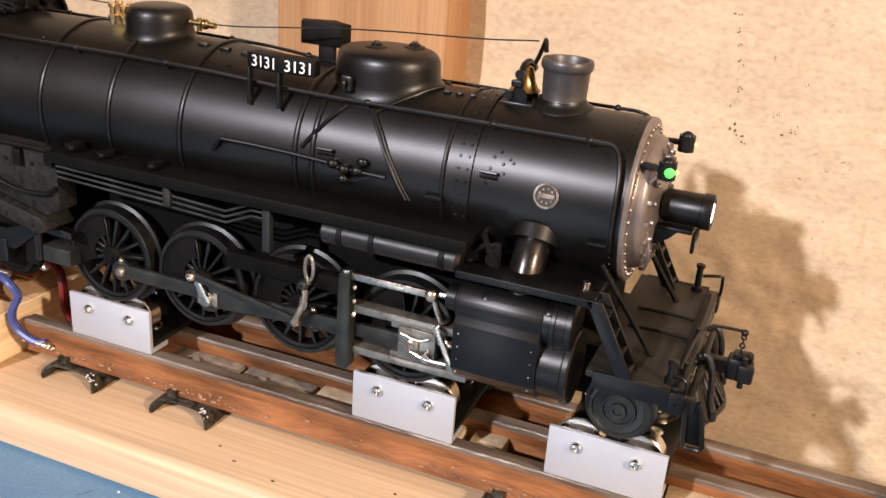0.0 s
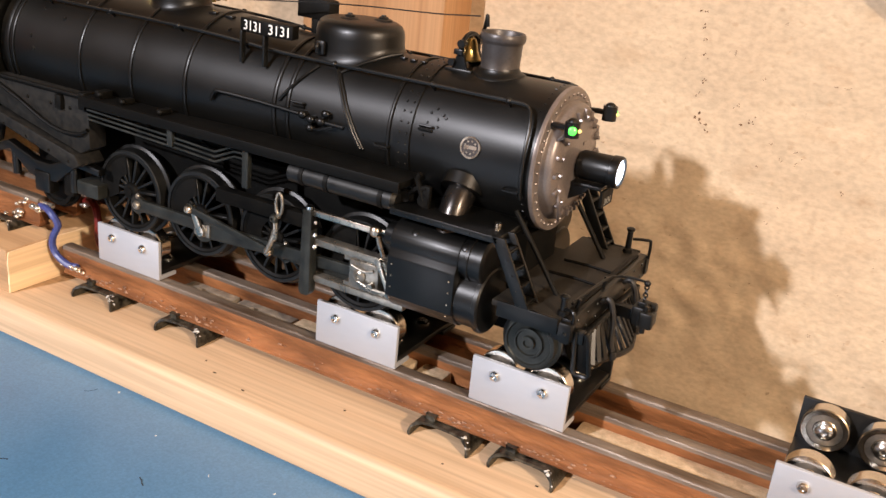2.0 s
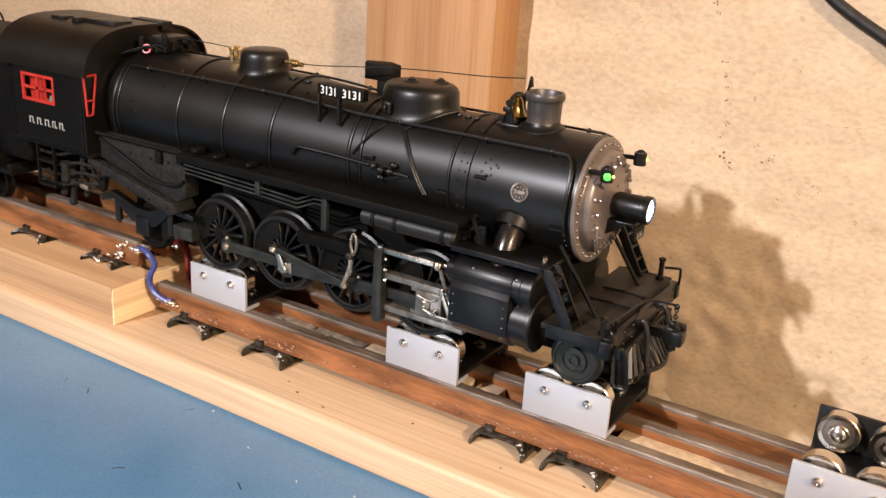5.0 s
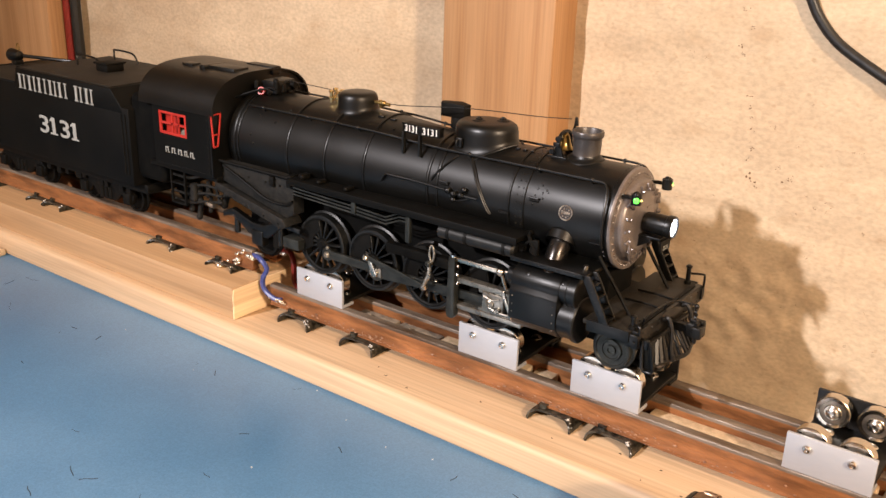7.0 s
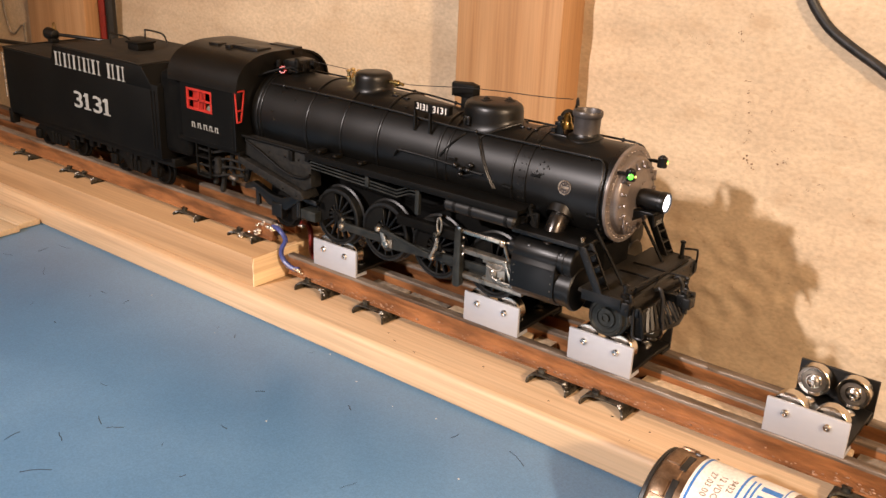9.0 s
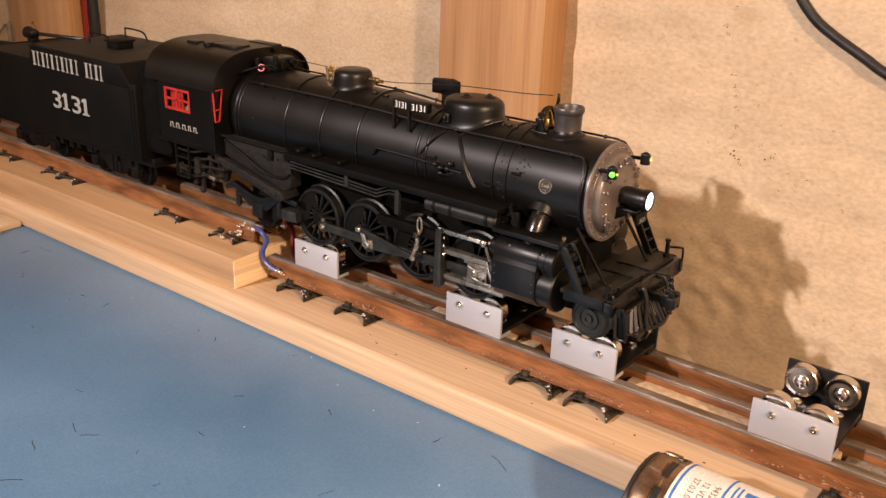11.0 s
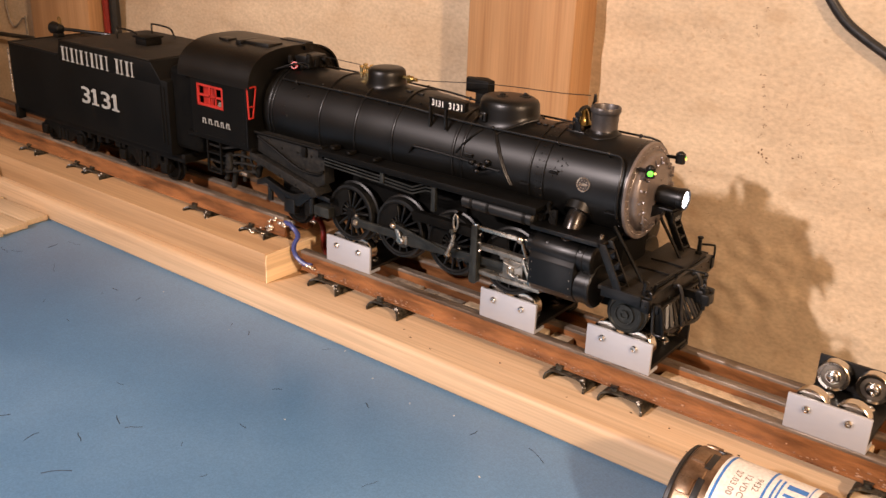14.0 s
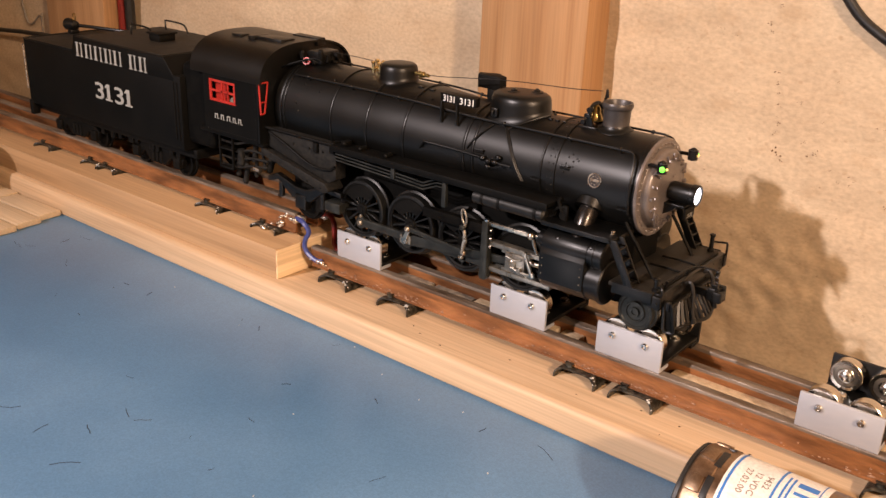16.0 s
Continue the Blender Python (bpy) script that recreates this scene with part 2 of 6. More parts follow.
INKBLUE = surface("blue_print", (0.03, 0.16, 0.48), (0.04, 0.19, 0.54), 300, 0.5, 0.0, 0.0)
INKBROWN = surface("brown_print", (0.16, 0.11, 0.075), (0.20, 0.14, 0.10), 300, 0.6, 0.0, 0.0)
CHIP = surface("flake", (0.5, 0.5, 0.48), (0.75, 0.75, 0.72), 800, 0.7)
DARKMARK = surface("dark_mark", (0.02, 0.03, 0.045), (0.035, 0.05, 0.07), 800, 0.7)
PLAINWALL = surface("room_paint", (0.27, 0.20, 0.13), (0.33, 0.25, 0.165), 4, 0.85, 0, 0.1, 200)
CONCRETE = surface("concrete_floor", (0.14, 0.13, 0.115), (0.19, 0.175, 0.155), 6, 0.8, 0, 0.2, 200)
LAMPWHITE = glow("lit_headlight", (0.86, 0.92, 1.0), 7)
LAMPGREEN = glow("lit_green_lens", (0.10, 1.0, 0.06), 1.8)
LAMPAMBER = glow("lit_amber_lens", (1.0, 0.80, 0.25), 0.6)


# ---- builders, in millimetres ----
def add_box(bm, a, b, bevel=0.0, m=None, seg=2):
    made = bmesh.ops.create_cube(bm, size=1)["verts"]
    for v in made:
        v.co = Vector([(a[i] + b[i]) / 2 + v.co[i] * (b[i] - a[i]) for i in range(3)])
    if bevel:
        edges = list({e for v in made for e in v.link_edges})
        made = list({v for f in bmesh.ops.bevel(bm, geom=edges, offset=bevel, segments=seg, affect="EDGES", profile=0.5)["faces"] for v in f.verts} | {v for v in made if v.is_valid})
    if m is not None:
        bmesh.ops.transform(bm, matrix=m, verts=[v for v in made if v.is_valid])
    return bm


def add_cyl(bm, p, q, r, r2=None, seg=24, caps=True):
    p, q = Vector(p), Vector(q)
    d = q - p
    m = Matrix.Translation((p + q) / 2) @ d.to_track_quat("Z", "Y").to_matrix().to_4x4()
    bmesh.ops.create_cone(bm, cap_ends=caps, segments=seg, radius1=r, radius2=r if r2 is None else r2, depth=d.length, matrix=m)
    return bm


def add_ball(bm, p, r, squash=(1, 1, 1), u=12, v=8):
    bmesh.ops.create_uvsphere(bm, u_segments=u, v_segments=v, radius=r, matrix=Matrix.Translation(p) @ Matrix.Diagonal((*squash, 1)))
    return bm


def add_lathe(bm, profile, m, seg=40, closed_ends=True):
    """Turns (height, radius) pairs about z, then places the body by m."""
    rings = []
    for h, r in profile:
        rings.append([bm.verts.new(m @ Vector((r * math.cos(2 * math.pi * k / seg), r * math.sin(2 * math.pi * k / seg), h))) for k in range(seg)])
    for a, b in zip(rings, rings[1:]):
        for k in range(seg):
            bm.faces.new((a[k], a[(k + 1) % seg], b[(k + 1) % seg], b[k]))
    if closed_ends:
        bm.faces.new(rings[0][::-1])
        bm.faces.new(rings[-1])
    return bm


def add_tube(bm, points, r, seg=8, smooth=0):
    """A round rod along a path; smooth rounds its corners by that many Catmull-Rom steps."""
    pts = [Vector(p) for p in points]
    if smooth:
        ext = [pts[0] * 2 - pts[1]] + pts + [pts[-1] * 2 - pts[-2]]
        path = []
        for i in range(1, len(ext) - 2):
            a, b, c, d = ext[i - 1:i + 3]
            for k in range(smooth):
                t = k / smooth
                path.append(0.5 * ((2 * b) + (c - a) * t + (2 * a - 5 * b + 4 * c - d) * t * t + (3 * b - a - 3 * c + d) * t ** 3))
        pts = path + [pts[-1]]
    rings = []
    side = None
    for i, p in enumerate(pts):
        d = (pts[min(i + 1, len(pts) - 1)] - pts[max(i - 1, 0)]).normalized()
        if side is None:
            side = d.cross(Vector((0.31, 0.17, 0.93))).normalized()
        side = (side - d * side.dot(d)).normalized()
        up = d.cross(side)
        rings.append([bm.verts.new(p + r * (math.cos(2 * math.pi * k / seg) * side + math.sin(2 * math.pi * k / seg) * up)) for k in range(seg)])
    for a, b in zip(rings, rings[1:]):
        for k in range(seg):
            bm.faces.new((a[k], a[(k + 1) % seg], b[(k + 1) % seg], b[k]))
    bm.faces.new(rings[0][::-1])
    bm.faces.new(rings[-1])
    return bm


def add_prism(bm, outline, lo, hi, axis="y", bevel=0.0):
    """An outline (two coordinates in the plane across the axis) drawn out from lo to hi along the axis."""
    def place(u, v, w):
        return {"x": (w, u, v), "y": (u, w, v), "z": (u, v, w)}[axis]
    a = [bm.verts.new(place(u, v, lo)) for u, v in outline]
    b = [bm.verts.new(place(u, v, hi)) for u, v in outline]
    faces = [bm.faces.new(a[::-1]), bm.faces.new(b)]
    for i in range(len(a)):
        j = (i + 1) % len(a)
        faces.append(bm.faces.new((a[i], a[j], b[j], b[i])))
    bmesh.ops.recalc_face_normals(bm, faces=faces)
    if bevel:
        bmesh.ops.bevel(bm, geom=list({e for f in faces for e in f.edges}), offset=bevel, segments=2, affect="EDGES", profile=0.5)
    return bm


def add_stud(bm, p, way, r=0.35):
    """A small domed rivet head on a surface with normal way."""
    p, way = Vector(p), Vector(way).normalized()
    m = Matrix.Translation(p) @ way.to_track_quat("Z", "Y").to_matrix().to_4x4()
    return add_lathe(bm, [(-0.1, r), (0.25 * r, r * 0.92), (0.7 * r, r * 0.5)], m, 6)


def body():
    return bmesh.new()


PIVOT = {}


def mesh_of(name, bm, material, pivot=(0, 0, 0), sharp=38):
    bmesh.ops.recalc_face_normals(bm, faces=bm.faces[:])
    bmesh.ops.translate(bm, verts=bm.verts[:], vec=-Vector(pivot))
    bmesh.ops.scale(bm, verts=bm.verts[:], vec=(MM, MM, MM))
    me = bpy.data.meshes.new(name)
    bm.to_mesh(me)
    bm.free()
    me.materials.append(material)
    me.shade_smooth()
    me.set_sharp_from_angle(angle=radians(sharp))
    return me


def part(name, bm, material, parent, label="", at=None, sharp=38):
    """Links a bmesh, given in the world's millimetres, as one mesh under a thing or part; at is its own origin."""
    home = PIVOT[parent]
    pivot = home if at is None else at
    ob = new(name, mesh_of(name, bm, material, pivot, sharp))
    ob.parent = parent
    ob.location = (Vector(pivot) - Vector(home)) * MM
    PIVOT[ob] = Vector(pivot)
    return tagged(ob, label)


def thing(name, at, label, category, group="", kind=""):
    ob = new(name)
    ob.empty_display_size = 0.01
    ob.location = Vector(at) * MM
    PIVOT[ob] = Vector(at)
    return tagged(ob, label, category, group, kind)


def solid(name, bm, material, label, category="", group="", kind="", at=(0, 0, 0), sharp=38):
    ob = new(name, mesh_of(name, bm, material, at, sharp))
    ob.location = Vector(at) * MM
    PIVOT[ob] = Vector(at)
    return tagged(ob, label, category, group, kind)


def written(text, size, depth=0.06, spacing=1.0, heavy=0.0):
    """The outline of a word as a bmesh in millimetres: x along the line from its start, y up, z its relief."""
    curve = bpy.data.curves.new("word", "FONT")
    curve.body, curve.size, curve.extrude, curve.space_character, curve.resolution_u = text, size, depth, spacing, 3
    curve.offset = heavy
    holder = new("word", curve)
    me = bpy.data.meshes.new_from_object(holder)
    bpy.data.objects.remove(holder)
    bpy.data.curves.remove(curve)
    bm = bmesh.new()
    bm.from_mesh(me)
    bpy.data.meshes.remove(me)
    return bm


# ---- room ----
BENCH_Z, BOARD_Z, RISER_Z = 9.5, 24.0, 41.5
RAIL_LOW, RAIL_HIGH = 40.5, 56.5
WALL_Y = 100.7


def wall_at(x, z):
    """The uneven face of the basement wall, in millimetres."""
    v = Vector((x * 0.012, z * 0.018, 3.1))
    fine = Vector((x * 0.06, z * 0.09, 7.7))
    crumble = max(0.0, noise.noise(Vector((x * 0.016 + 5, z * 0.02, 1.3))) + (0.25 if z < 90 else -0.05))
    coarse = Vector((x * 0.11, z * 0.14, 2.2))
    trowel = noise.noise(Vector((x * 0.011 + 0.01 * z, z * 0.075, 9.4)))
    return WALL_Y - 0.9 * trowel + 1.1 * noise.noise(v) + 0.4 * noise.noise(fine) + crumble * (2.3 * noise.noise(coarse) + 1.1 * noise.noise(coarse * 2.3))


def build_wall():
    xs = [-1500, -1200, -1000] + [-900 + 5 * i for i in range(140)] + [-200 + 2.5 * i for i in range(140)] + [160, 200, 400, 900, 1700]
    zs = [-750, -300, -60] + [-30 + 2.5 * i for i in range(108)] + [250, 300, 500, 900, 1450]
    verts = [(x * MM, wall_at(x, z) * MM, z * MM) for x in xs for z in zs]
    n = len(zs)
    faces = [(i * n + j, (i + 1) * n + j, (i + 1) * n + j + 1, i * n + j + 1) for i in range(len(xs) - 1) for j in range(n - 1)]
    me = bpy.data.meshes.new("wall_north")
    me.from_pydata(verts, [], faces)
    me.materials.append(CREAM)
    me.shade_smooth()
    wall = new("wall_north", me)
    thick = wall.modifiers.new("thickness", "SOLIDIFY")
    thick.thickness, thick.offset = 0.12, -1
    tagged(wall, "cream painted basement wall with uneven sandy plaster", "wall", kind="structure")
    PIVOT[wall] = Vector((0, 0, 0))
    rng = random.Random(5)
    bm = body()
    marks = [(-44, 172, 1.0), (-43, 168, 0.7), (-45, 196, 0.9), (-44, 189, 0.9), (-40, 181, 0.6), (-37, 150, 1.1), (-36, 145, 0.9), (-35, 140, 0.7),
             (-34, 134, 0.8), (-33, 126, 1.0), (-34, 121, 0.7), (-31.6, 112.6, 1.8), (-29, 108, 1.0), (-16, 113.5, 1.2), (-13, 115, 0.8), (-19, 119, 0.7),
             (-24, 138, 0.6), (-60, 165, 0.6), (-70, 168, 0.5), (12, 132, 0.6), (22, 96, 0.7), (-8, 150, 0.5)]
    marks += [(rng.uniform(-70, 130), rng.triangular(22, 150, 40), rng.choice((0.25, 0.3, 0.35, 0.5))) for _ in range(90)]
    for x, z, r in marks:
        r *= 0.62
        for _ in range(4):
            cx, cz = x + rng.gauss(0, 1.5 * r), z + rng.gauss(0, 1.3 * r)
            ring = [(cx + r * rng.uniform(0.15, 0.75) * math.cos(a), cz + 0.8 * r * rng.uniform(0.25, 0.9) * math.sin(a)) for a in (0, 0.9, 1.8, 2.7, 3.6, 4.5, 5.4)]
            y = wall_at(cx, cz)
            add_prism(bm, ring, y - 0.18, y + 0.4, "y")
    part("chipped_spots", bm, surface("bare_chip", (0.10, 0.055, 0.025), (0.22, 0.13, 0.07), 900, 0.9, 0, 0.3, 1500), wall, "dark chips in the wall paint")["kind"] = "stuff"


def room_box(name, a, b, material, label, category):
    return solid(name, add_box(body(), a, b), material, label, category, kind="structure")


build_wall()
room_box("floor", (-1500, -2600, -770), (1700, 230, -750), CONCRETE, "grey concrete basement floor", "floor")
room_box("ceiling", (-1500, -2600, 1450), (1700, 230, 1470), PLAINWALL, "plain painted basement ceiling", "ceiling")
room_box("wall_south", (-1500, -2700, -750), (1700, -2600, 1450), PLAINWALL, "plain painted basement wall", "wall")
room_box("wall_west", (-1600, -2600, -750), (-1500, 220, 1450), PLAINWALL, "plain painted basement wall", "wall")
room_box("wall_east", (1700, -2600, -750), (1800, 220, 1450), PLAINWALL, "plain painted basement wall", "wall")


# Lamps are out of view, known by their shadows; socket and cord are assumed.
def pendant(place, label):
    x, y, z = [v / MM for v in place]
    lamp = thing("pendant_lamp", (x, y, z + 60), label, "lamp", "bare bulbs on the ceiling")
    part("socket", add_lathe(body(), [(60, 18), (64, 21), (110, 20), (120, 10)], Matrix.Translation((x, y, z)), 24), RUBBER, lamp)
    part("cord", add_cyl(body(), (x, y, z + 115), (x, y, 1450), 3, seg=8), RUBBER, lamp)


pendant(MAIN_LAMP, "unseen socket and cord added above the main light")
pendant(SIDE_LAMP, "unseen socket and cord added above the side light")


def wall_board(name, x0, x1, label):
    bm = add_box(body(), (x0, WALL_Y - 21.5, -740), (x1, WALL_Y - 0.3 + 1.5, 1445), 1.2)
    return solid(name, bm, PINE_UP, label, "wall stud", "studs on the wall", at=(x0, WALL_Y, -740))


wall_board("wall_stud", -199.5, -131.0, "upright planed pine stud against the cream wall")
wall_board("wall_stud", -668, -580, "upright brown pine stud with cables beside it")
solid("red_cable", add_tube(body(), [(-574, 93, -700), (-573, 92, 60), (-572, 92, 300), (-573, 93, 1400)], 3.4, 8, 6), WIRERED, "red cable running up beside the stud", "cable")
solid("brown_cable", add_tube(body(), [(-566, 95, -700), (-565, 94, 60), (-564, 94, 300), (-565, 95, 1400)], 4.2, 8, 6), RUBBER, "dark cable running up beside the stud", "cable")
solid("hanging_cable", add_tube(body(), [(-30, 98, 260), (-21, 98, 207), (-15.2, 98, 195), (-10.4, 98, 187.2), (-2.6, 98, 179), (7.6, 98, 172.4), (20, 98, 165.7), (30, 98, 160.2), (50, 98, 153), (90, 97, 149), (160, 97, 165), (220, 97, 255)], 2.3, 12, 8),
      RUBBER, "thick black cable looped across the cream wall", "cable")
solid("thin_wire", add_tube(body(), [(-752, 97, 300), (-745, 98, 107), (-716, 98, 101), (-714, 98, 84), (-715, 98, -100)], 0.9, 6, 8), FIBRE, "thin grey wire lying against the wall", "wire")
solid("lead_cable", add_tube(body(), [(-1000, 88, 76), (-792, 88, 82), (-728, 87, 86), (-650, 84, 88), (-580, 82, 70), (-560, 80, 26)], 2.0, 8, 8), RUBBER, "black lead running behind the track", "cable")


# ---- bench and boards ----
def workbench():
    bench = thing("workbench", (-200, -300, -750), "workbench with a worn blue top", "workbench")
    bm = add_box(body(), (-1150, -720, -16), (640, 48, BENCH_Z), 1.5)
    part("bench_top", bm, MATBLUE, bench, "scuffed blue bench top")
    for x in (-1080, 570):
        for y in (-660, 0):
            part("leg", add_box(body(), (x - 35, y - 35, -750), (x + 35, y + 35, -16), 2), PALEWOOD, bench)
    rng = random.Random(11)
    bm = body()
    for _ in range(70):
        x, y = rng.uniform(-430, 60), rng.uniform(-330, -52)
        a, n = rng.uniform(0, 6.28), rng.choice((2, 3, 3, 5, 8))
        path = [(x, y, BENCH_Z + 0.02)]
        for _ in range(3):
            a += rng.uniform(-0.5, 0.5)
            path.append((path[-1][0] + n * 0.5 * math.cos(a), path[-1][1] + n * 0.5 * math.sin(a), BENCH_Z + 0.02))
        add_tube(bm, path, rng.uniform(0.07, 0.22), 5)
    part("scuff_marks", bm, DARKMARK, bench, "dark scratches in the blue top")["kind"] = "stuff"
    bm = body()
    for x, y in [(-117.3, -63.6), (-146, -58), (-236, -70), (-40, -150), (-96, -58), (-300, -64), (-175, -47), (-60, -88), (-150, -110), (-118, -160)]:
        add_box(bm, (x, y, BENCH_Z), (x + rng.uniform(0.4, 1.2), y + rng.uniform(0.3, 0.7), BENCH_Z + 0.25), 0, Matrix.Translation((x, y, 0)) @ pose(0, 0, 0, 0, 0, rng.uniform(0, 180)) @ Matrix.Translation((-x, -y, 0)))
    part("paint_flakes", bm, CHIP, bench, "tiny white flakes")["kind"] = "stuff"


workbench()

outline = [(-43.0, BENCH_Z + 0.05), (-43.2, BENCH_Z + 0.5), (-44, BENCH_Z + 1.1), (-44, 20.2)] + [(-40.2 - 3.8 * math.cos(a), 20.2 + 3.8 * math.sin(a)) for a in (0.3, 0.6, 0.9, 1.2, 1.5)] + [(46, BOARD_Z), (46, BENCH_Z + 0.05)]
solid("base_board", add_prism(body(), outline, -1000, 560, "x"), PINE, "long planed pine board with a rounded front edge", "board", at=(-200, 0, BENCH_Z), sharp=50)
riser = solid("riser_board", add_box(body(), (-1000, -38.7, BOARD_Z), (-241.9, 46, RISER_Z), 0.9), PINE_RISER, "shorter pine board lying on the long board", "board", at=(-600, 0, BOARD_Z))
r9 = random.Random(4)
edge = [(-38.4, BOARD_Z + 0.2)] + [(-38.5 + r9.uniform(0, 0.9), BOARD_Z + 2.4 * k) for k in range(1, 7)] + [(-37.8 + 7.6 * k, RISER_Z - r9.uniform(0.1, 1.0)) for k in range(12)] + [(45.8, RISER_Z - 0.6), (45.8, BOARD_Z + 0.2)]
# The end's lamplight is painted into its colour; only the ragged edge is shape.
part("sawn_end", add_prism(body(), edge, -242.1, -241.4, "x"), ENDGRAIN_LIT, riser, "rough-sawn end of the board, colour paled for lamplight")

rng = random.Random(3)
bm = body()
for _ in range(16):
    x, y = rng.uniform(-235, 120), rng.uniform(-38, -24)
    add_box(bm, (x, y, BOARD_Z - 0.05), (x + rng.uniform(0.3, 1.3), y + rng.uniform(0.2, 0.6), BOARD_Z + 0.12), 0)
tagged(solid("board_crumbs", bm, DULL, "dark crumbs scattered on the pine board", "crumbs"), kind="stuff")
bm = body()
for _ in range(420):
    x, y = rng.uniform(-235, 200), rng.uniform(3, 13)
    r = rng.uniform(0.2, 0.7)
    add_box(bm, (x - r, y - r, BOARD_Z - 0.05), (x + r, y + r, BOARD_Z + r), 0)
tagged(solid("track_grit", bm, SAND, "sandy grit between the rails", "grit"), kind="stuff")


# ---- track ----
def rail(parent, x0, x1, y, base, top, name="rail"):
    h = top - base
    side = [(-2.6, 0), (2.6, 0), (2.6, 0.6), (2.0, 1.0), (1.5, h - 5.6), (2.3, h - 4.0), (2.5, h - 1.6), (-2.5, h - 1.6), (-2.3, h - 4.0), (-1.5, h - 5.6), (-2.0, 1.0), (-2.6, 0.6)]
    web = part(name, add_prism(body(), [(y + u, base + v) for u, v in side], x0, x1, "x"), RAILRUST, parent, "rust-brown tubular rail")
    head = [(-2.5, h - 1.6), (2.5, h - 1.6), (2.4, h - 0.6), (2.0, h - 0.15), (1.0, h), (-1.0, h), (-2.0, h - 0.15), (-2.4, h - 0.6)]
    part("rail_head", add_prism(body(), [(y + u, base + v) for u, v in head], x0 - 0.02, x1 + 0.02, "x"), RAILTOP, web, "worn grimy rail head", sharp=30)
    pin = add_cyl(body(), (x1 - 1, y, top - 2.2), (x1 + 6, y, top - 2.2), 1.0, seg=10)
    part("rail_pin", pin, SOLDER, web, "steel joint pin")


def tie_mesh(x, base, top):
    """A pressed steel tie: thin sheet bent over into curled legs, its ends scalloped between the legs."""
    bm = body()
    k = (top - base) / 4.9
    bend = [(-10.6, 0.0), (-10.7, 1.4), (-10.2, 3.1), (-9.0, 4.4), (-7.4, 4.9), (-5.6, 4.7), (-2.5, 4.5), (2.5, 4.5), (5.6, 4.7), (7.4, 4.9), (9.0, 4.4), (10.2, 3.1), (10.7, 1.4), (10.6, 0.0)]
    rows = []
    for u, v in bend:
        reach = 22.2 + 3.4 * (abs(u) / 10.7) ** 2.4
        thin = 0.9 if v > 3.5 else 0.0
        inner = u * 0.92
        rows.append([bm.verts.new(p) for p in ((x + u, -reach, base + v * k), (x + u, reach, base + v * k), (x + inner, reach, base + v * k - thin), (x + inner, -reach, base + v * k - thin))])
    for p, q in zip(rows, rows[1:]):
        for i in range(4):
            j = (i + 1) % 4
            bm.faces.new((p[i], p[j], q[j], q[i]))
    bm.faces.new(rows[0])
    bm.faces.new(rows[-1][::-1])
    for s in (-1, 1):
        for y in (-17.3, 0, 17.3):
            add_box(bm, (x + s * 5.4 - 1.6, y + s * 2.5, top - 0.3), (x + s * 5.4 + 1.6, y + s * 3.7, top + 1.6), 0.3)
    return bm


def track(name, x0, x1, ground, top, ties, joints, label):
    it = thing(name, ((x0 + x1) / 2, 0, ground), label, "track")
    base = top - 11.5
    for y in (-17.3, 0, 17.3):
        rail(it, x0, x1, y, base, top)
    for x in ties:
        made = part("tie", tie_mesh(x, ground, base), TIESTEEL, it, "blackened pressed-steel tie")
        r2 = random.Random(int(x))
        bm = body()
        for _ in range(9):
            u = r2.uniform(7.0, 10.5)
            spot = Vector((x + u, -22.4 - 3.4 * (u / 10.7) ** 2.4 + r2.uniform(-0.2, 2.0), base - 0.25 - (0 if u < 8.4 else (u - 8.4) * 1.25)))
            m = Matrix.Translation(spot) @ pose(0, 0, 0, r2.uniform(-30, 30), r2.uniform(20, 60), r2.uniform(0, 180)) @ Matrix.Translation(-spot)
            w = r2.uniform(0.25, 0.7)
            add_box(bm, spot - Vector((w, w * 0.7, 0.12)), spot + Vector((w, w * 0.7, 0.2)), 0, m)
        part("flaked_corner", bm, SOLDER if x in joints else CHIP, made, "flaked bright corner")
    return it


track("lower_track", -234, 420, BOARD_Z, RAIL_LOW, (-212.5, -169.2, -60.8, -32.9, 73, 104), (), "three-rail tubular steel track with rusty sides")
track("upper_track", -1000, -247, RISER_Z, RAIL_HIGH - 0.5, (-268, -319, -427, -445, -506), (-268,), "three-rail tubular track on the raised pine board")

for x0, x1, paint, words in [(-183, -160, FIBRE, "grey"), (-158, -133, FIBRE, "grey"), (-131, -108, SAND, "sandy tan"), (-106, -83, SAND, "sandy tan"), (-80, -70, SAND, "sandy tan"), (-56, -50, FIBRE, "grey"),
                             (-24, 64, SAND, "sandy tan"), (66, 92, FIBRE, "grey"), (95, 160, SAND, "sandy tan"), (162, 300, SAND, "sandy tan")]:
    strip = add_box(body(), (x0, -11.0, BOARD_Z), (x1, -1.7, BOARD_Z + 11.6 + 0.6 * math.sin(x0)), 0.7)
    if paint is FIBRE:
        add_ball(strip, (x0 + 8, -8, BOARD_Z + 11.8), 1.3, (1.3, 1, 0.5))
        add_ball(strip, (x1 - 5, -9, BOARD_Z + 11.8), 1.0, (1.5, 1, 0.5))
    solid("filler_strip", strip, paint, words + " filler strip wedged between the rails", "filler strip", "filler strips between the rails", at=((x0 + x1) / 2, -8, BOARD_Z))

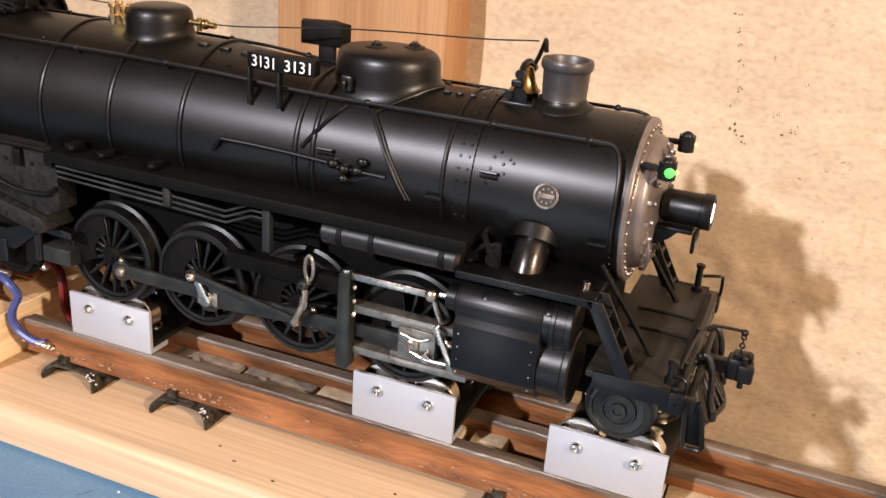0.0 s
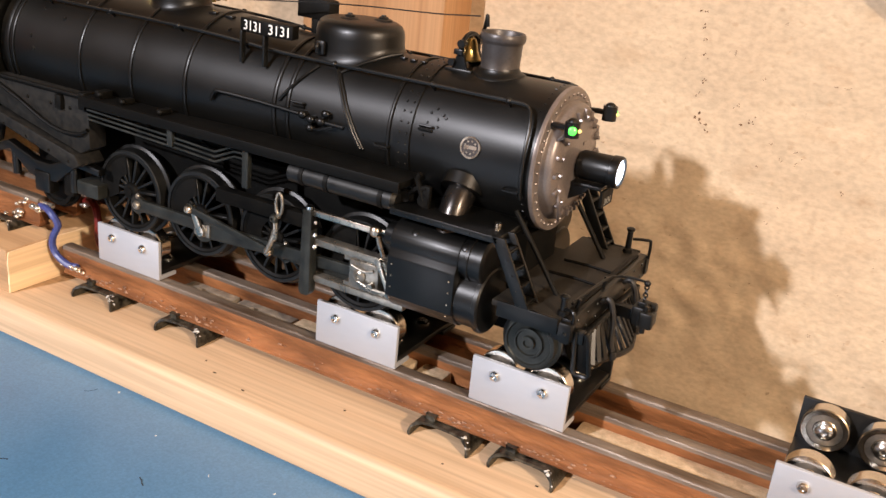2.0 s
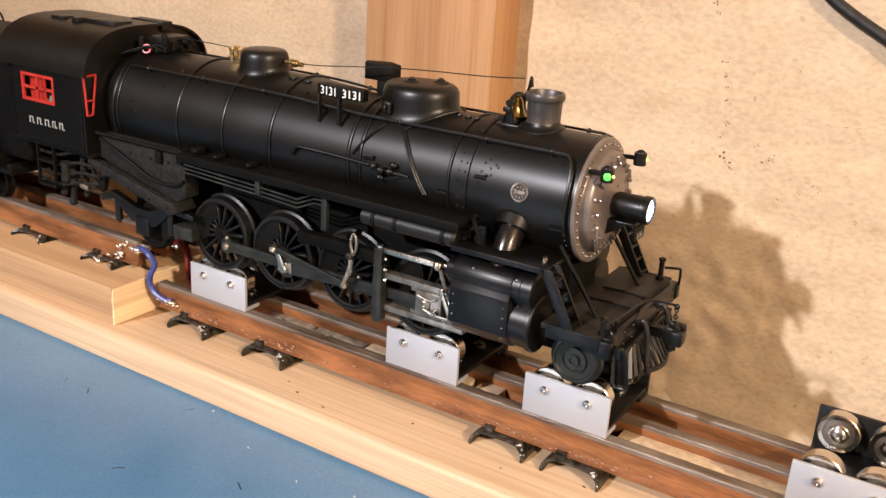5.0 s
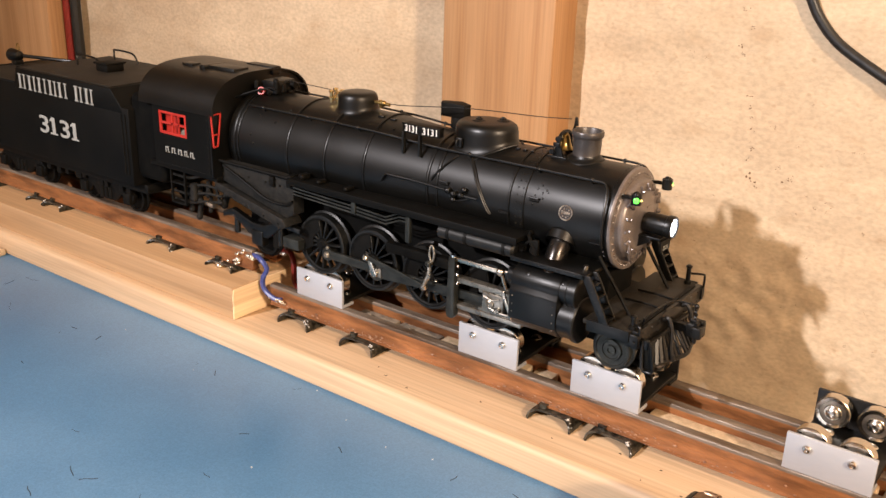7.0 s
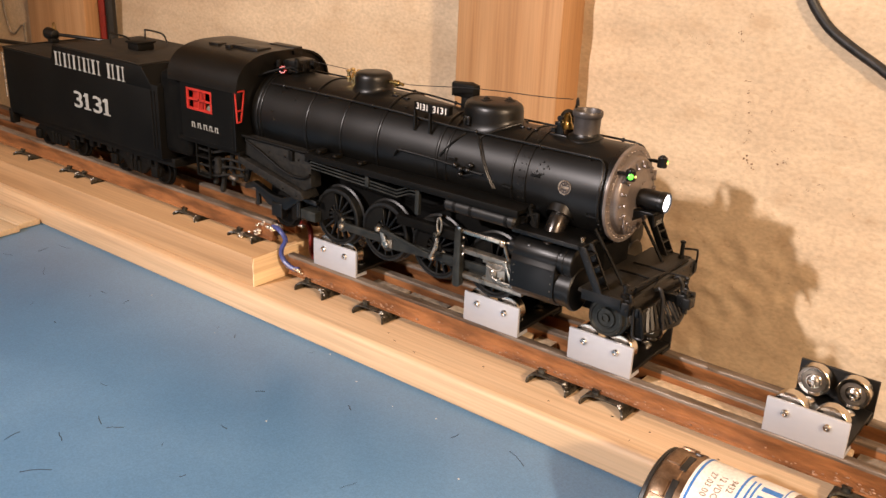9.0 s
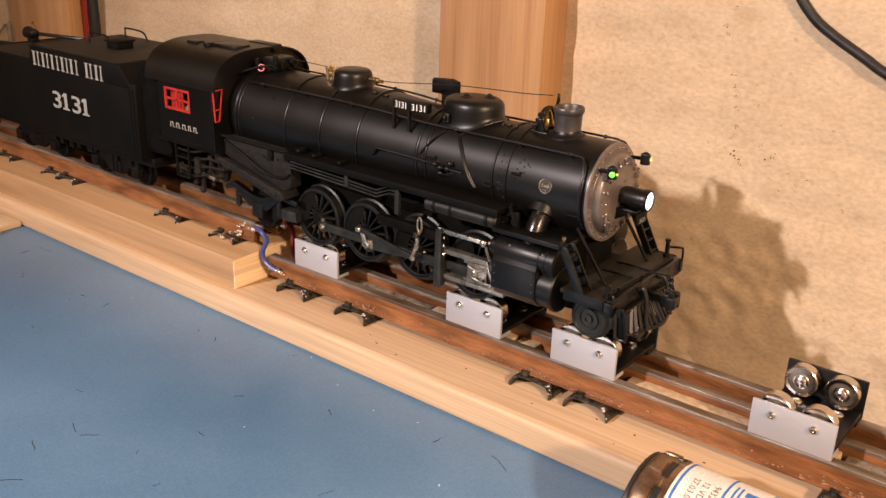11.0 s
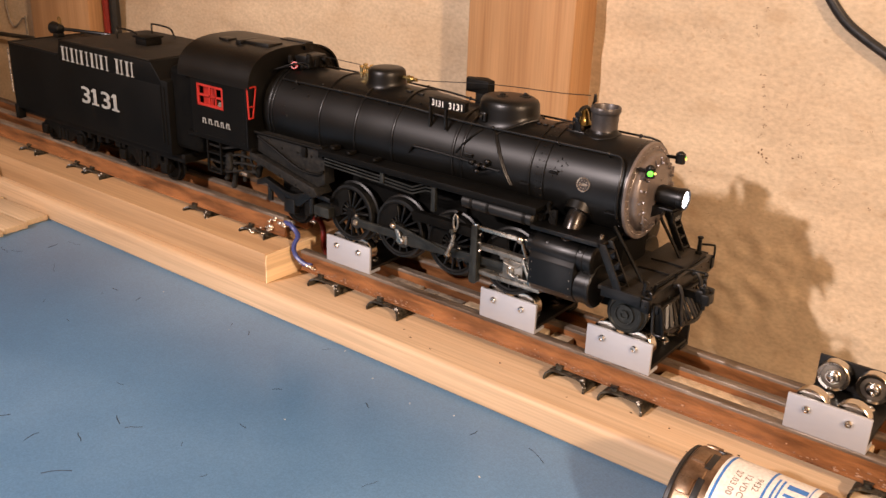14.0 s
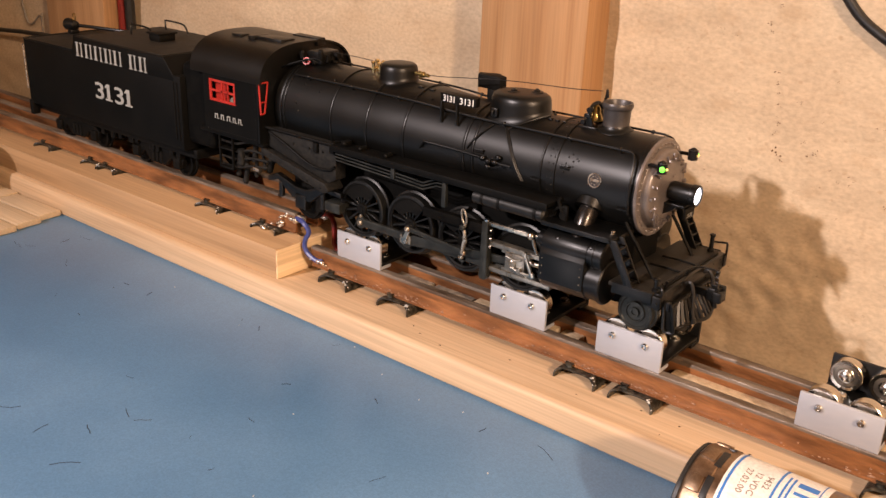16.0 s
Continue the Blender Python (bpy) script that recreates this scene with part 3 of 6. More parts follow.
# crusty grime on the outer side of the near rail, thickest about the ties
r7 = random.Random(41)
bm = body()
for k in range(230):
    x = r7.choice((-212.5, -169.2, -60.8, -32.9, 73)) + r7.gauss(0, 13) if k % 3 else r7.uniform(-230, 110)
    z = 29.8 + abs(r7.gauss(0, 1.6))
    add_ball(bm, (x, -19.3 - 0.3 * r7.random(), z), r7.uniform(0.18, 0.55), (r7.uniform(1, 2.4), 0.7, 0.8), 6, 4)
tagged(solid("rail_grime", bm, surface("pinkish_grime", (0.14, 0.065, 0.032), (0.38, 0.22, 0.13), 500, 0.5, 0.0, 0.4, 1500), "crusty pinkish grime on the rail side", "grime"), kind="stuff")

# wires that join the two tracks
solid("blue_wire", add_tube(body(), [(-250, -18.5, 52.5), (-243, -19.5, 53.4), (-238, -20.6, 52.2), (-235.4, -20.2, 48.4), (-237.0, -21.2, 44.0), (-237.4, -21.6, 40.0), (-235.0, -21.6, 36.4), (-229, -21.4, 34.0), (-225, -20.5, 34.0)], 1.35, 8, 8), WIREBLUE, "blue insulated wire soldered between the tracks", "wire")
solid("red_wire", add_tube(body(), [(-246, 2, 50), (-238, -2, 53), (-233, -4, 51.5), (-231.5, -4.5, 46), (-232, -4, 38), (-229, -2, 31)], 1.5, 8, 8), WIRERED, "red insulated wire soldered between the tracks", "wire")
bm = body()
r3 = random.Random(8)
for cx, cy, cz, k in [(-261, -21, 48, 7), (-250, -19, 52.4, 8), (-227, -20.8, 33.6, 7), (-270, -22, 43, 4), (-242, 0, 50, 5)]:
    for _ in range(k):
        add_ball(bm, (cx + r3.gauss(0, 3.0), cy + r3.gauss(0, 1.4), cz + r3.gauss(0, 1.0)), r3.uniform(0.7, 1.7), (1.2, 1, 0.8), 8, 6)
tagged(solid("solder_lumps", bm, SOLDER, "bright lumps of solder at the rail joint", "solder"), kind="stuff")


# ---- roller stands ----
def screw(bm, p, way, r):
    p, way = Vector(p), Vector(way)
    m = Matrix.Translation(p) @ way.to_track_quat("Z", "Y").to_matrix().to_4x4()
    add_lathe(bm, [(-0.2, r), (0.5, r), (1.1, r * 0.72), (1.25, r * 0.36), (0.7, r * 0.34), (0.68, 0.01)], m, 16)


def bearing(parent, x, y, z, facing):
    ring = body()
    m = Matrix.Translation((x, y, z)) @ pose(0, 0, 0, 90 * facing)
    add_lathe(ring, [(-2.4, 4.9), (-2.4, 6.2), (-2.1, 6.5), (2.1, 6.5), (2.4, 6.2), (2.4, 4.9)], m, 36, False)
    race = part("bearing", ring, BEARING, parent, "bright ball bearing")
    part("shield", add_lathe(body(), [(-2.2, 3.2), (-2.0, 4.9), (2.0, 4.9), (2.2, 3.2)], m, 30, False), BEARSHIELD, race)
    part("inner_ring", add_lathe(body(), [(-2.45, 1.9), (-2.45, 3.0), (-2.2, 3.25), (2.2, 3.25), (2.45, 3.0), (2.45, 1.9)], m, 24, True), BEARING, race)


def roller_stand():
    it = thing("roller_stand", (0, 0, RAIL_LOW), "aluminium and black roller stand with ball bearings", "roller stand", "roller stands on the track")
    z0, z1 = RAIL_LOW + 0.1, 55.2
    near = [(-19.6, z0), (-19.6, z1), (-18.2, z1), (-18.2, z0 + 1.5), (-11, z0 + 1.5), (-11, z0)]
    part("side_plate", add_prism(body(), near, -15.5, 15.5, "x", 0.25), ALUMINIUM, it, "brushed aluminium angle plate")
    far = [(-u, v) for u, v in near]
    part("far_plate", add_prism(body(), [(u, v + (1.6 if v > 50 else 0)) for u, v in far], -15.5, 15.5, "x", 0.25), BLACK, it, "black painted angle plate")
    part("base_plate", add_box(body(), (-15.2, -17.9, z0 + 1.6), (15.2, 17.9, z0 + 3.4), 0.4), SATIN, it, "glossy black base plate")
    part("inner_liner", add_box(body(), (-15.2, -18.1, z0 + 1.6), (15.2, -17.6, z1 - 0.3), 0.1), SATIN, it)
    for x in (-7.75, 7.75):
        bearing(it, x, -14.4, 51.4, 1)
        bearing(it, x, 14.4, 51.4, 1)
        bm = body()
        screw(bm, (x, -19.7, 50.9), (0, -1, 0), 1.7)
        part("bolt", bm, SCREW, it, "zinc socket-head bolt")
        bm = body()
        screw(bm, (x, 11.6, 51.4), (0, -1, 0), 2.4)
        part("bolt", bm, SCREW, it, "zinc cross-head screw")
        for y in (-8.5, 9.0):
            bm = body()
            screw(bm, (x + 0.5, y, z0 + 3.5), (0, 0, 1), 2.5)
            part("base_screw", bm, SCREW, it, "zinc pan-head screw")
    return it


stand = roller_stand()
stand.location.x = -0.1985
for x in (-96.9, -39.4, 48.6):
    copy_thing(stand, Matrix.Translation((x * MM, 0, RAIL_LOW * MM)))


# ---- loose things on the bench ----
def motor():
    cy, cz, r = -76.0, BENCH_Z + 21.2, 21.2
    it = thing("electric_motor", (45, cy, BENCH_Z), "small bronzed electric motor with a white label, lying on its side", "motor")
    turn = Matrix.Translation((0, cy, cz)) @ pose(0, 0, 0, 0, 90, 0)
    part("housing", add_lathe(body(), [(17, 13), (17.2, r - 1.4), (18, r - 0.3), (19, r), (25.5, r), (26, r - 0.4), (26.3, r), (86, r), (87, r - 1.5), (87.4, 8)], turn, 64), MOTORSTEEL, it)
    part("shaft", add_cyl(body(), (86, cy, cz), (104, cy, cz), 2.5), NICKEL, it)
    for a in (-30, 5, 40, 75, 110):
        m = Matrix.Translation((0, cy, cz)) @ pose(0, 0, 0, a)
        part("housing_lug", add_box(body(), (19.2, -3.0, r - 0.9), (24.0, 3.0, r + 0.7), 0.35, m), MOTORSTEEL, it)
        # Solid dark pad: the shade inside a crimp notch is given as colour.
        part("notch_shade", add_box(body(), (24.4, -4.2, r - 1.0), (26.8, 4.2, r + 0.12), 0.1, m), RUBBER, it, "dark pad for the shade in a crimped notch")
    part("end_seal", add_lathe(body(), [(15.6, 9.0), (15.6, r - 1.6), (16.2, r - 0.7), (17.4, r - 0.8)], turn, 48), RUBBER, it, "black end seal")

    def wrap(x0, x1, a0, a1, lift, steps=24):
        bm = body()
        rows = []
        for k in range(steps + 1):
            a = radians(a0 + (a1 - a0) * k / steps)
            rows.append([bm.verts.new((x, cy - rr * math.sin(a), cz + rr * math.cos(a))) for x in (x0, x1) for rr in (r + lift, r - 0.3)])
        for p, q in zip(rows, rows[1:]):
            bm.faces.new((p[0], q[0], q[2], p[2]))
            bm.faces.new((p[0], p[1], q[1], q[0]))
            bm.faces.new((p[2], q[2], q[3], p[3]))
        return bm

    label = part("paper_label", wrap(29, 60, -80, 140, 0.12, 44), PAPER, it, "white paper label with blue edge lines")
    part("blue_line", wrap(30.0, 30.9, -80, 140, 0.2, 44), INKBLUE, label)
    part("blue_line", wrap(44.6, 45.4, -80, 140, 0.2, 44), INKBLUE, label)
    part("blue_line", wrap(57.6, 58.0, -80, 140, 0.2, 44), INKBLUE, label)
    part("emblem_bar", wrap(50.5, 57, -6, 2, 0.2, 4), INKBLUE, label)
    part("emblem_bar", wrap(50.5, 57, 9, 13, 0.2, 4), INKBLUE, label)
    part("emblem_bar", wrap(50.5, 57, 20, 26, 0.2, 4), INKBLUE, label)
    part("emblem_bar", wrap(50.5, 57, 34, 37, 0.2, 4), INKBLUE, label)
    for k, x in enumerate((47.0, 48.6)):
        part("emblem_bar", wrap(x, x + 0.7, -10, 44, 0.2, 12), INKBLUE, label)
    for text, x in (("9432", 41.2), ("12 VDC", 37.7), ("27.03.00", 34.2)):
        bm = written(text, 3.1, 0.02, 1.05)
        for v in bm.verts:
            a = (v.co.x + 1.0) / r
            rr = r + 0.2 + v.co.z
            v.co = Vector((x + v.co.y, cy - rr * math.sin(a), cz + rr * math.cos(a)))
        part("printed_line", bm, INKBROWN, label, "brown printed characters")
    it.location.x += 2.5 * MM


motor()

for x0, y0, x1, y1, rz in [(-505, -62, -452, -46, 3), (-503, -80, -447, -63, 3), (-498, -98, -444, -81, 2), (-575, -64, -507, -47, 3), (-573, -99, -506, -66, 4)]:
    c = Vector(((x0 + x1) / 2, (y0 + y1) / 2, 0))
    m = Matrix.Translation(c) @ pose(0, 0, 0, 0, 0, rz) @ Matrix.Translation(-c)
    solid("wooden_slat", add_box(body(), (x0, y0, BENCH_Z), (x1, y1, BENCH_Z + 4.2), 1.0, m), PALEWOOD, "pale thin wooden slat lying on the blue bench", "slat", "pale slats on the bench", at=(c.x, c.y, BENCH_Z))
solid("dark_cup", add_lathe(body(), [(13.8, 15), (14, 16), (48, 19), (49, 18), (48.5, 16.5), (18, 14)], Matrix.Translation((-541, -74, 0)), 32), DULL, "dark grey cup standing on the pale slats", "cup", at=(-541, -74, 13.7))


# ---- locomotive ----
BARSTEEL = surface("dull_bar_steel", (0.24, 0.22, 0.185), (0.36, 0.33, 0.28), 240, 0.30, 0.8, 0.08, 1500)
ZC = 113.8            # height of the boiler's centre line
AXLE_Z, CRANK, PIN = 71.5, 6.5, radians(-28)
DRIVERS = (-196, -163, -130, -97)


def boiler_r(x):
    """Outer radius of the boiler along its length."""
    if x > -131:
        return 20.8
    if x > -166:
        return 20.8 + 2.7 * (-131 - x) / 35
    if x > -190:
        return 23.5 + 0.3 * (-166 - x) / 24
    return 23.8


def on_boiler(x, angle, lift=0.0):
    """A point on the boiler's skin; the angle runs from the top towards the near side."""
    r, a = boiler_r(x) + lift, radians(angle)
    return Vector((x, -r * math.sin(a), ZC + r * math.cos(a)))


ALONG = pose(0, 0, 0, 0, 90, 0)
loco = thing("steam_locomotive", (-150, 0, RAIL_HIGH), "matte black model steam locomotive with lit headlight, standing on rollers", "locomotive")


def lathe_x(profile, seg=64, y=0.0, z=ZC, closed=True):
    return add_lathe(body(), profile, Matrix.Translation((0, y, z)) @ ALONG, seg, closed)


# boiler, bands and smokebox
boiler = part("boiler", lathe_x([(-256, 23.8), (-190, 23.8), (-166, 23.5), (-131, 20.8), (-86, 20.8)], 96), BLACK, loco, "matte black boiler jacket")
for x, w in ((-252, 2.0), (-249, 1.0), (-214.6, 1.3), (-190, 1.3), (-166, 1.3), (-131.4, 1.3), (-126.2, 1.3), (-89.4, 1.0)):
    r = boiler_r(x)
    part("boiler_band", lathe_x([(x - w / 2, r - 0.1), (x - w / 2, r + 0.45), (x - w / 4, r + 0.6), (x + w / 4, r + 0.6), (x + w / 2, r + 0.45), (x + w / 2, r - 0.1)], 96, closed=False), SATIN, boiler)
smokebox = part("smokebox", lathe_x([(-86.5, 20.4), (-86.5, 21.5), (-82.0, 21.5), (-81.8, 20.9), (-44.2, 20.9), (-44.0, 20.7)], 96), SATIN, loco, "satin black smokebox")
bm = body()
for k in range(44):
    a = k * 360 / 44
    for x in (-85.4, -83.1):
        p = Vector((x, -21.5 * math.sin(radians(a)), ZC + 21.5 * math.cos(radians(a))))
        add_stud(bm, p, (0, p.y, p.z - ZC), 0.42)
for k in range(52):
    a = k * 360 / 52
    p = Vector((-46.2, -20.9 * math.sin(radians(a)), ZC + 20.9 * math.cos(radians(a))))
    add_stud(bm, p, (0, p.y, p.z - ZC), 0.36)
for x, a in [(-77, 62), (-75.5, 58), (-74.5, 66), (-77.5, 70), (-73, 62), (-74, 72), (-78, 80), (-77.8, 76), (-72, 64)]:
    add_stud(bm, on_boiler(x, a, 0.1), on_boiler(x, a) - Vector((x, 0, ZC)), 0.5)
part("rivets", bm, SATIN, smokebox)["kind"] = "stuff"
front = part("smokebox_front", lathe_x([(-44.4, 20.9), (-43.6, 20.9), (-43.1, 20.6), (-43.0, 20.1), (-43.0, 17.3), (-42.6, 17.0), (-41.2, 16.8), (-40.2, 16.2), (-39.6, 15.2), (-39.5, 13.0), (-39.2, 12.6), (-38.8, 9), (-38.5, 4), (-38.4, 0.2)], 96), GRAPHITE, loco, "graphite grey smokebox front")
bm = body()
for k in range(40):
    a = radians(k * 9)
    add_stud(bm, (-43.0, 18.9 * math.sin(a), ZC + 18.9 * math.cos(a)), (1, 0, 0), 0.62)
part("rivets", bm, GRAPHITE, front)["kind"] = "stuff"
for k in range(18):
    bm = body()
    a = radians(k * 20 + 6)
    c, s = math.cos(a), math.sin(a)
    m = Matrix.Translation((-39.6, 13.9 * s, ZC + 13.9 * c)) @ pose(0, 0, 0, math.degrees(-a))
    add_box(bm, (-0.4, -0.55, -1.5), (0.9, 0.55, 1.5), 0.2, m)
    add_cyl(bm, (-38.9, 13.2 * s, ZC + 13.2 * c), (-37.9, 13.2 * s, ZC + 13.2 * c), 0.6, seg=8)
    part("door_clamp", bm, GRAPHITE, front)
for z in (ZC - 5.5, ZC + 5.5):
    bm = add_tube(body(), [(-39.0, 1.5, z), (-39.6, 8, z), (-40.6, 14, z), (-41.5, 17.0, z)], 0.7, 8, 4)
    add_cyl(bm, (-41.2, 17.2, z - 2), (-41.2, 17.2, z + 2), 1.0, seg=10)
    part("hinge_strap", bm, GRAPHITE, front)
bm = add_tube(body(), [(-39.5, -11.5, ZC - 4), (-38.0, -12.5, ZC - 9), (-39.0, -8.5, ZC - 14.5), (-40.8, -3, ZC - 17)], 0.45, 8, 5)
add_tube(bm, [(-40, -14, ZC + 9), (-38.5, -13.5, ZC + 11), (-39.5, -11.5, ZC + 12.5)], 0.45, 8, 4)
part("front_pipe", bm, GRAPHITE, front)

# round builder's plate on the near side of the smokebox
p = on_boiler(-62.6, 81, 0.05)
turn = Matrix.Translation(p) @ (p - Vector((p.x, 0, ZC))).to_track_quat("Z", "Y").to_matrix().to_4x4()
plate = part("builders_plate", add_lathe(body(), [(-0.3, 3.05), (0.35, 3.05), (0.42, 2.95), (0.42, 2.55), (0.25, 2.5), (0.25, 0.02)], turn, 36), STACKGREY, smokebox, "round nickel-rimmed builder's plate")
part("plate_rim", add_lathe(body(), [(0.1, 2.6), (0.5, 2.6), (0.5, 3.1), (0.1, 3.1)], turn, 36, False), NICKEL, plate)
bm = body()
add_box(bm, (-1.9, -0.5, 0.2), (1.9, 0.5, 0.48), 0, turn)
for k in range(9):
    a = k * 0.7
    add_box(bm, (1.75 * math.cos(a) - 0.22, 1.75 * math.sin(a) - 0.22, 0.2), (1.75 * math.cos(a) + 0.22, 1.75 * math.sin(a) + 0.22, 0.45), 0, turn)
part("plate_marks", bm, NICKEL, plate)

# stack
at = Matrix.Translation((-66.5, 0, -0.3))
stack = part("smokestack", add_lathe(body(), [(130, 5.6), (135.2, 5.6), (136.2, 5.55), (136.4, 5.75), (136.8, 5.6), (143.2, 5.85), (143.6, 6.0), (144.0, 6.4), (144.8, 6.55), (145.8, 6.5), (146.3, 6.2), (146.2, 5.5), (145.0, 5.0), (139, 4.7), (138.6, 1.6), (138.6, 0.1)], at, 56), STACKGREY, loco, "dark graphite tapered smokestack")
bm = body()
rings = []
for f, h in ((1.26, 0.03), (1.22, 0.4), (1.10, 0.65), (1.0, 1.0), (0.94, 1.5), (0.91, 2.0)):
    ring = []
    for k in range(48):
        a = 2 * math.pi * k / 48
        x, y = 6.2 * f * math.cos(a), 6.2 * f * math.sin(a)
        ring.append(bm.verts.new((-66.5 + x, y, ZC + math.sqrt(max(0, 20.9 ** 2 - y * y)) + h)))
    rings.append(ring)
for a, b in zip(rings, rings[1:]):
    for k in range(48):
        bm.faces.new((a[k], a[(k + 1) % 48], b[(k + 1) % 48], b[k]))
part("stack_skirt", bm, SATIN, stack, "black flared base")
part("stack_liner", add_cyl(body(), (-67.2, 0, 137.6), (-67.2, 0, 140.5), 2.0, 1.4, 16), NICKEL, stack)


def dome(name, cx, rx, ry, top, label, material):
    """A domed casing whose skirt follows the boiler's curve."""
    bm = body()
    rings = []
    steps = [(1.16, 0.03), (1.07, 0.06), (1.02, 0.14), (1.0, 0.28), (0.99, 0.55), (0.97, 0.72), (0.92, 0.85), (0.82, 0.935), (0.66, 0.975), (0.40, 0.995), (0.05, 1.0)]
    for f, h in steps:
        ring = []
        for k in range(56):
            a = 2 * math.pi * k / 56
            x, y = cx + rx * f * math.cos(a), ry * f * math.sin(a)
            r = boiler_r(x)
            base = ZC + math.sqrt(max(1.0, r * r - y * y)) - 0.4
            ring.append(bm.verts.new((x, y, base + (top - base) * h)))
        rings.append(ring)
    for a, b in zip(rings, rings[1:]):
        for k in range(56):
            bm.faces.new((a[k], a[(k + 1) % 56], b[(k + 1) % 56], b[k]))
    bm.faces.new(rings[-1])
    return part(name, bm, material, loco, label, sharp=60)


sand = dome("sand_dome", -115.2, 14.4, 12.4, 142.8, "rounded black sand dome with two filler caps", SATIN)
for x in (-117.5, -109.5):
    bm = add_lathe(body(), [(141.8, 2.9), (142.6, 2.9), (142.8, 2.5), (142.9, 1.5), (143.4, 1.5), (143.6, 0.8), (144.0, 0.7)], Matrix.Translation((x, -3.0 if x < -113 else 3.5, 0.3)), 24)
    part("filler_cap", bm, SATIN, sand)
bm = add_box(body(), (-122.4, -13.6, 132.0), (-119.0, -12.0, 136.2), 0.5)
add_tube(bm, [(-120.8, -13.4, 135.4), (-120.8, -14.6, 134.6), (-120.8, -14.4, 132.8)], 0.45, 8, 4)
part("sand_valve", bm, SATIN, sand)
steam = dome("steam_dome", -189.5, 9.6, 9.6, 145.4, "rounded black steam dome", SATIN)


def surface_rod(points, r, steps=10):
    path = []
    for (x0, a0), (x1, a1) in zip(points, points[1:]):
        path += [on_boiler(x0 + (x1 - x0) * k / steps, a0 + (a1 - a0) * k / steps, r * 0.7) for k in range(steps)]
    path.append(on_boiler(*points[-1], r * 0.7))
    return path


for s in (1, -1):
    def side(path):
        return [(p[0], p[1] * s, p[2]) for p in path]
    bm = add_tube(body(), side(surface_rod([(-119.5, 44), (-129.5, 80)], 0.55)), 0.55, 8)
    part("sand_pipe", bm, SATIN, loco)
    part("sand_pipe", add_tube(body(), side(surface_rod([(-112.5, 44), (-108, 62), (-99, 104)], 0.55)), 0.55, 8), SATIN, loco)
    part("sand_pipe", add_tube(body(), side(surface_rod([(-111.8, 44), (-107, 62), (-98, 104)], 0.45)), 0.4, 8), SATIN, loco)
    part("dome_pipe", add_tube(body(), side(surface_rod([(-111, 46), (-103, 25), (-98, 6)], 0.5)), 0.5, 8), SATIN, loco)
    # handrail with its stanchions
    turn, off = (43, 2.5) if s > 0 else (32, 2.0)
    rail_path = [on_boiler(x, turn, off) for x in (-246, -215, -190, -160, -131, -100, -70, -54)]
    rail_path += [on_boiler(-48.8, turn + 2, off), on_boiler(-46.6, turn + 14, 2.2), on_boiler(-46.0, 75, 1.8), on_boiler(-46.0, 95, 1.4), on_boiler(-46, 110, 1.3)]
    hand = part("handrail", add_tube(body(), side(rail_path), 0.5, 8, 4), SATIN, loco)
    for x in (-236, -205, -174, -147, -113, -79, -55):
        bm = add_ball(body(), side([on_boiler(x, turn, off)])[0], 0.95, (1, 1, 1), 10, 7)
        add_tube(bm, side([on_boiler(x, turn, -0.3), on_boiler(x, turn, off)]), 0.45, 6)
        part("stanchion", bm, SATIN, hand)
    # injector feed pipe and check valves on the flank
    feed = [on_boiler(-155, 92, 0.8), on_boiler(-152.5, 84, 1.6), on_boiler(-150, 83, 1.8), on_boiler(-135, 84, 1.8), on_boiler(-119, 86, 1.8)]
    part("feed_pipe", add_tube(body(), side(feed), 0.6, 8, 3), SATIN, loco)
    bm = body()
    for x, a, l in [(-119, 86, 2.2), (-115.5, 88, 2.6), (-112, 88, 2.2), (-116, 95, 2.0), (-111, 82, 1.4)]:
        q0, q1 = side([on_boiler(x, a, -0.5), on_boiler(x, a, l)])
        add_cyl(bm, q0, q1, 1.1, seg=12)
        add_ball(bm, q1, 1.25, (1.2, 0.8, 1), 10, 6)
    add_tube(bm, side([on_boiler(-120, 88, 1.6), on_boiler(-104, 89, 1.6)]), 0.55, 8)
    add_tube(bm, side([on_boiler(-116, 96, 1.5), on_boiler(-112, 94, 2.4), on_boiler(-108, 90, 1.6)]), 0.4, 8)
    part("check_valve", bm, SATIN, loco, "cluster of black check valves")
    for x, a in ((-122, 78), (-91, 96), (-49, 106), (-77.5, 73)):
        q = side([on_boiler(x - 2.4, a, 0.2), on_boiler(x - 2.2, a, 1.3), on_boiler(x + 2.2, a, 1.3), on_boiler(x + 2.4, a, 0.2)])
        bm = add_tube(body(), q, 0.35, 6)
        add_tube(bm, side([on_boiler(x - 2.2, a + 3, 0.3), on_boiler(x + 2.2, a + 3, 0.3)]), 0.5, 6)
        part("grab_iron", bm, SATIN, loco)
bm = body()
for x in (-96, -92.5, -89):
    add_box(bm, (x - 1.0, -5.6, ZC + 20.0), (x + 1.0, -3.8, ZC + 20.9), 0.3)
for x in (-170, -163, -156):
    q = on_boiler(x, 14, 0.1)
    add_box(bm, q - Vector((1.6, 1, 0.6)), q + Vector((1.6, 1, 0.5)), 0.3)
for x, a in ((-231, 40), (-226, 55), (-158, 30), (-221, 35), (-238, 50), (-240, 75), (-238, 85), (-209, 41), (-178, 41)):
    add_stud(bm, on_boiler(x, a, 0), on_boiler(x, a) - Vector((x, 0, ZC)), 0.8)
part("washout_plugs", bm, SATIN, boiler)["kind"] = "stuff"

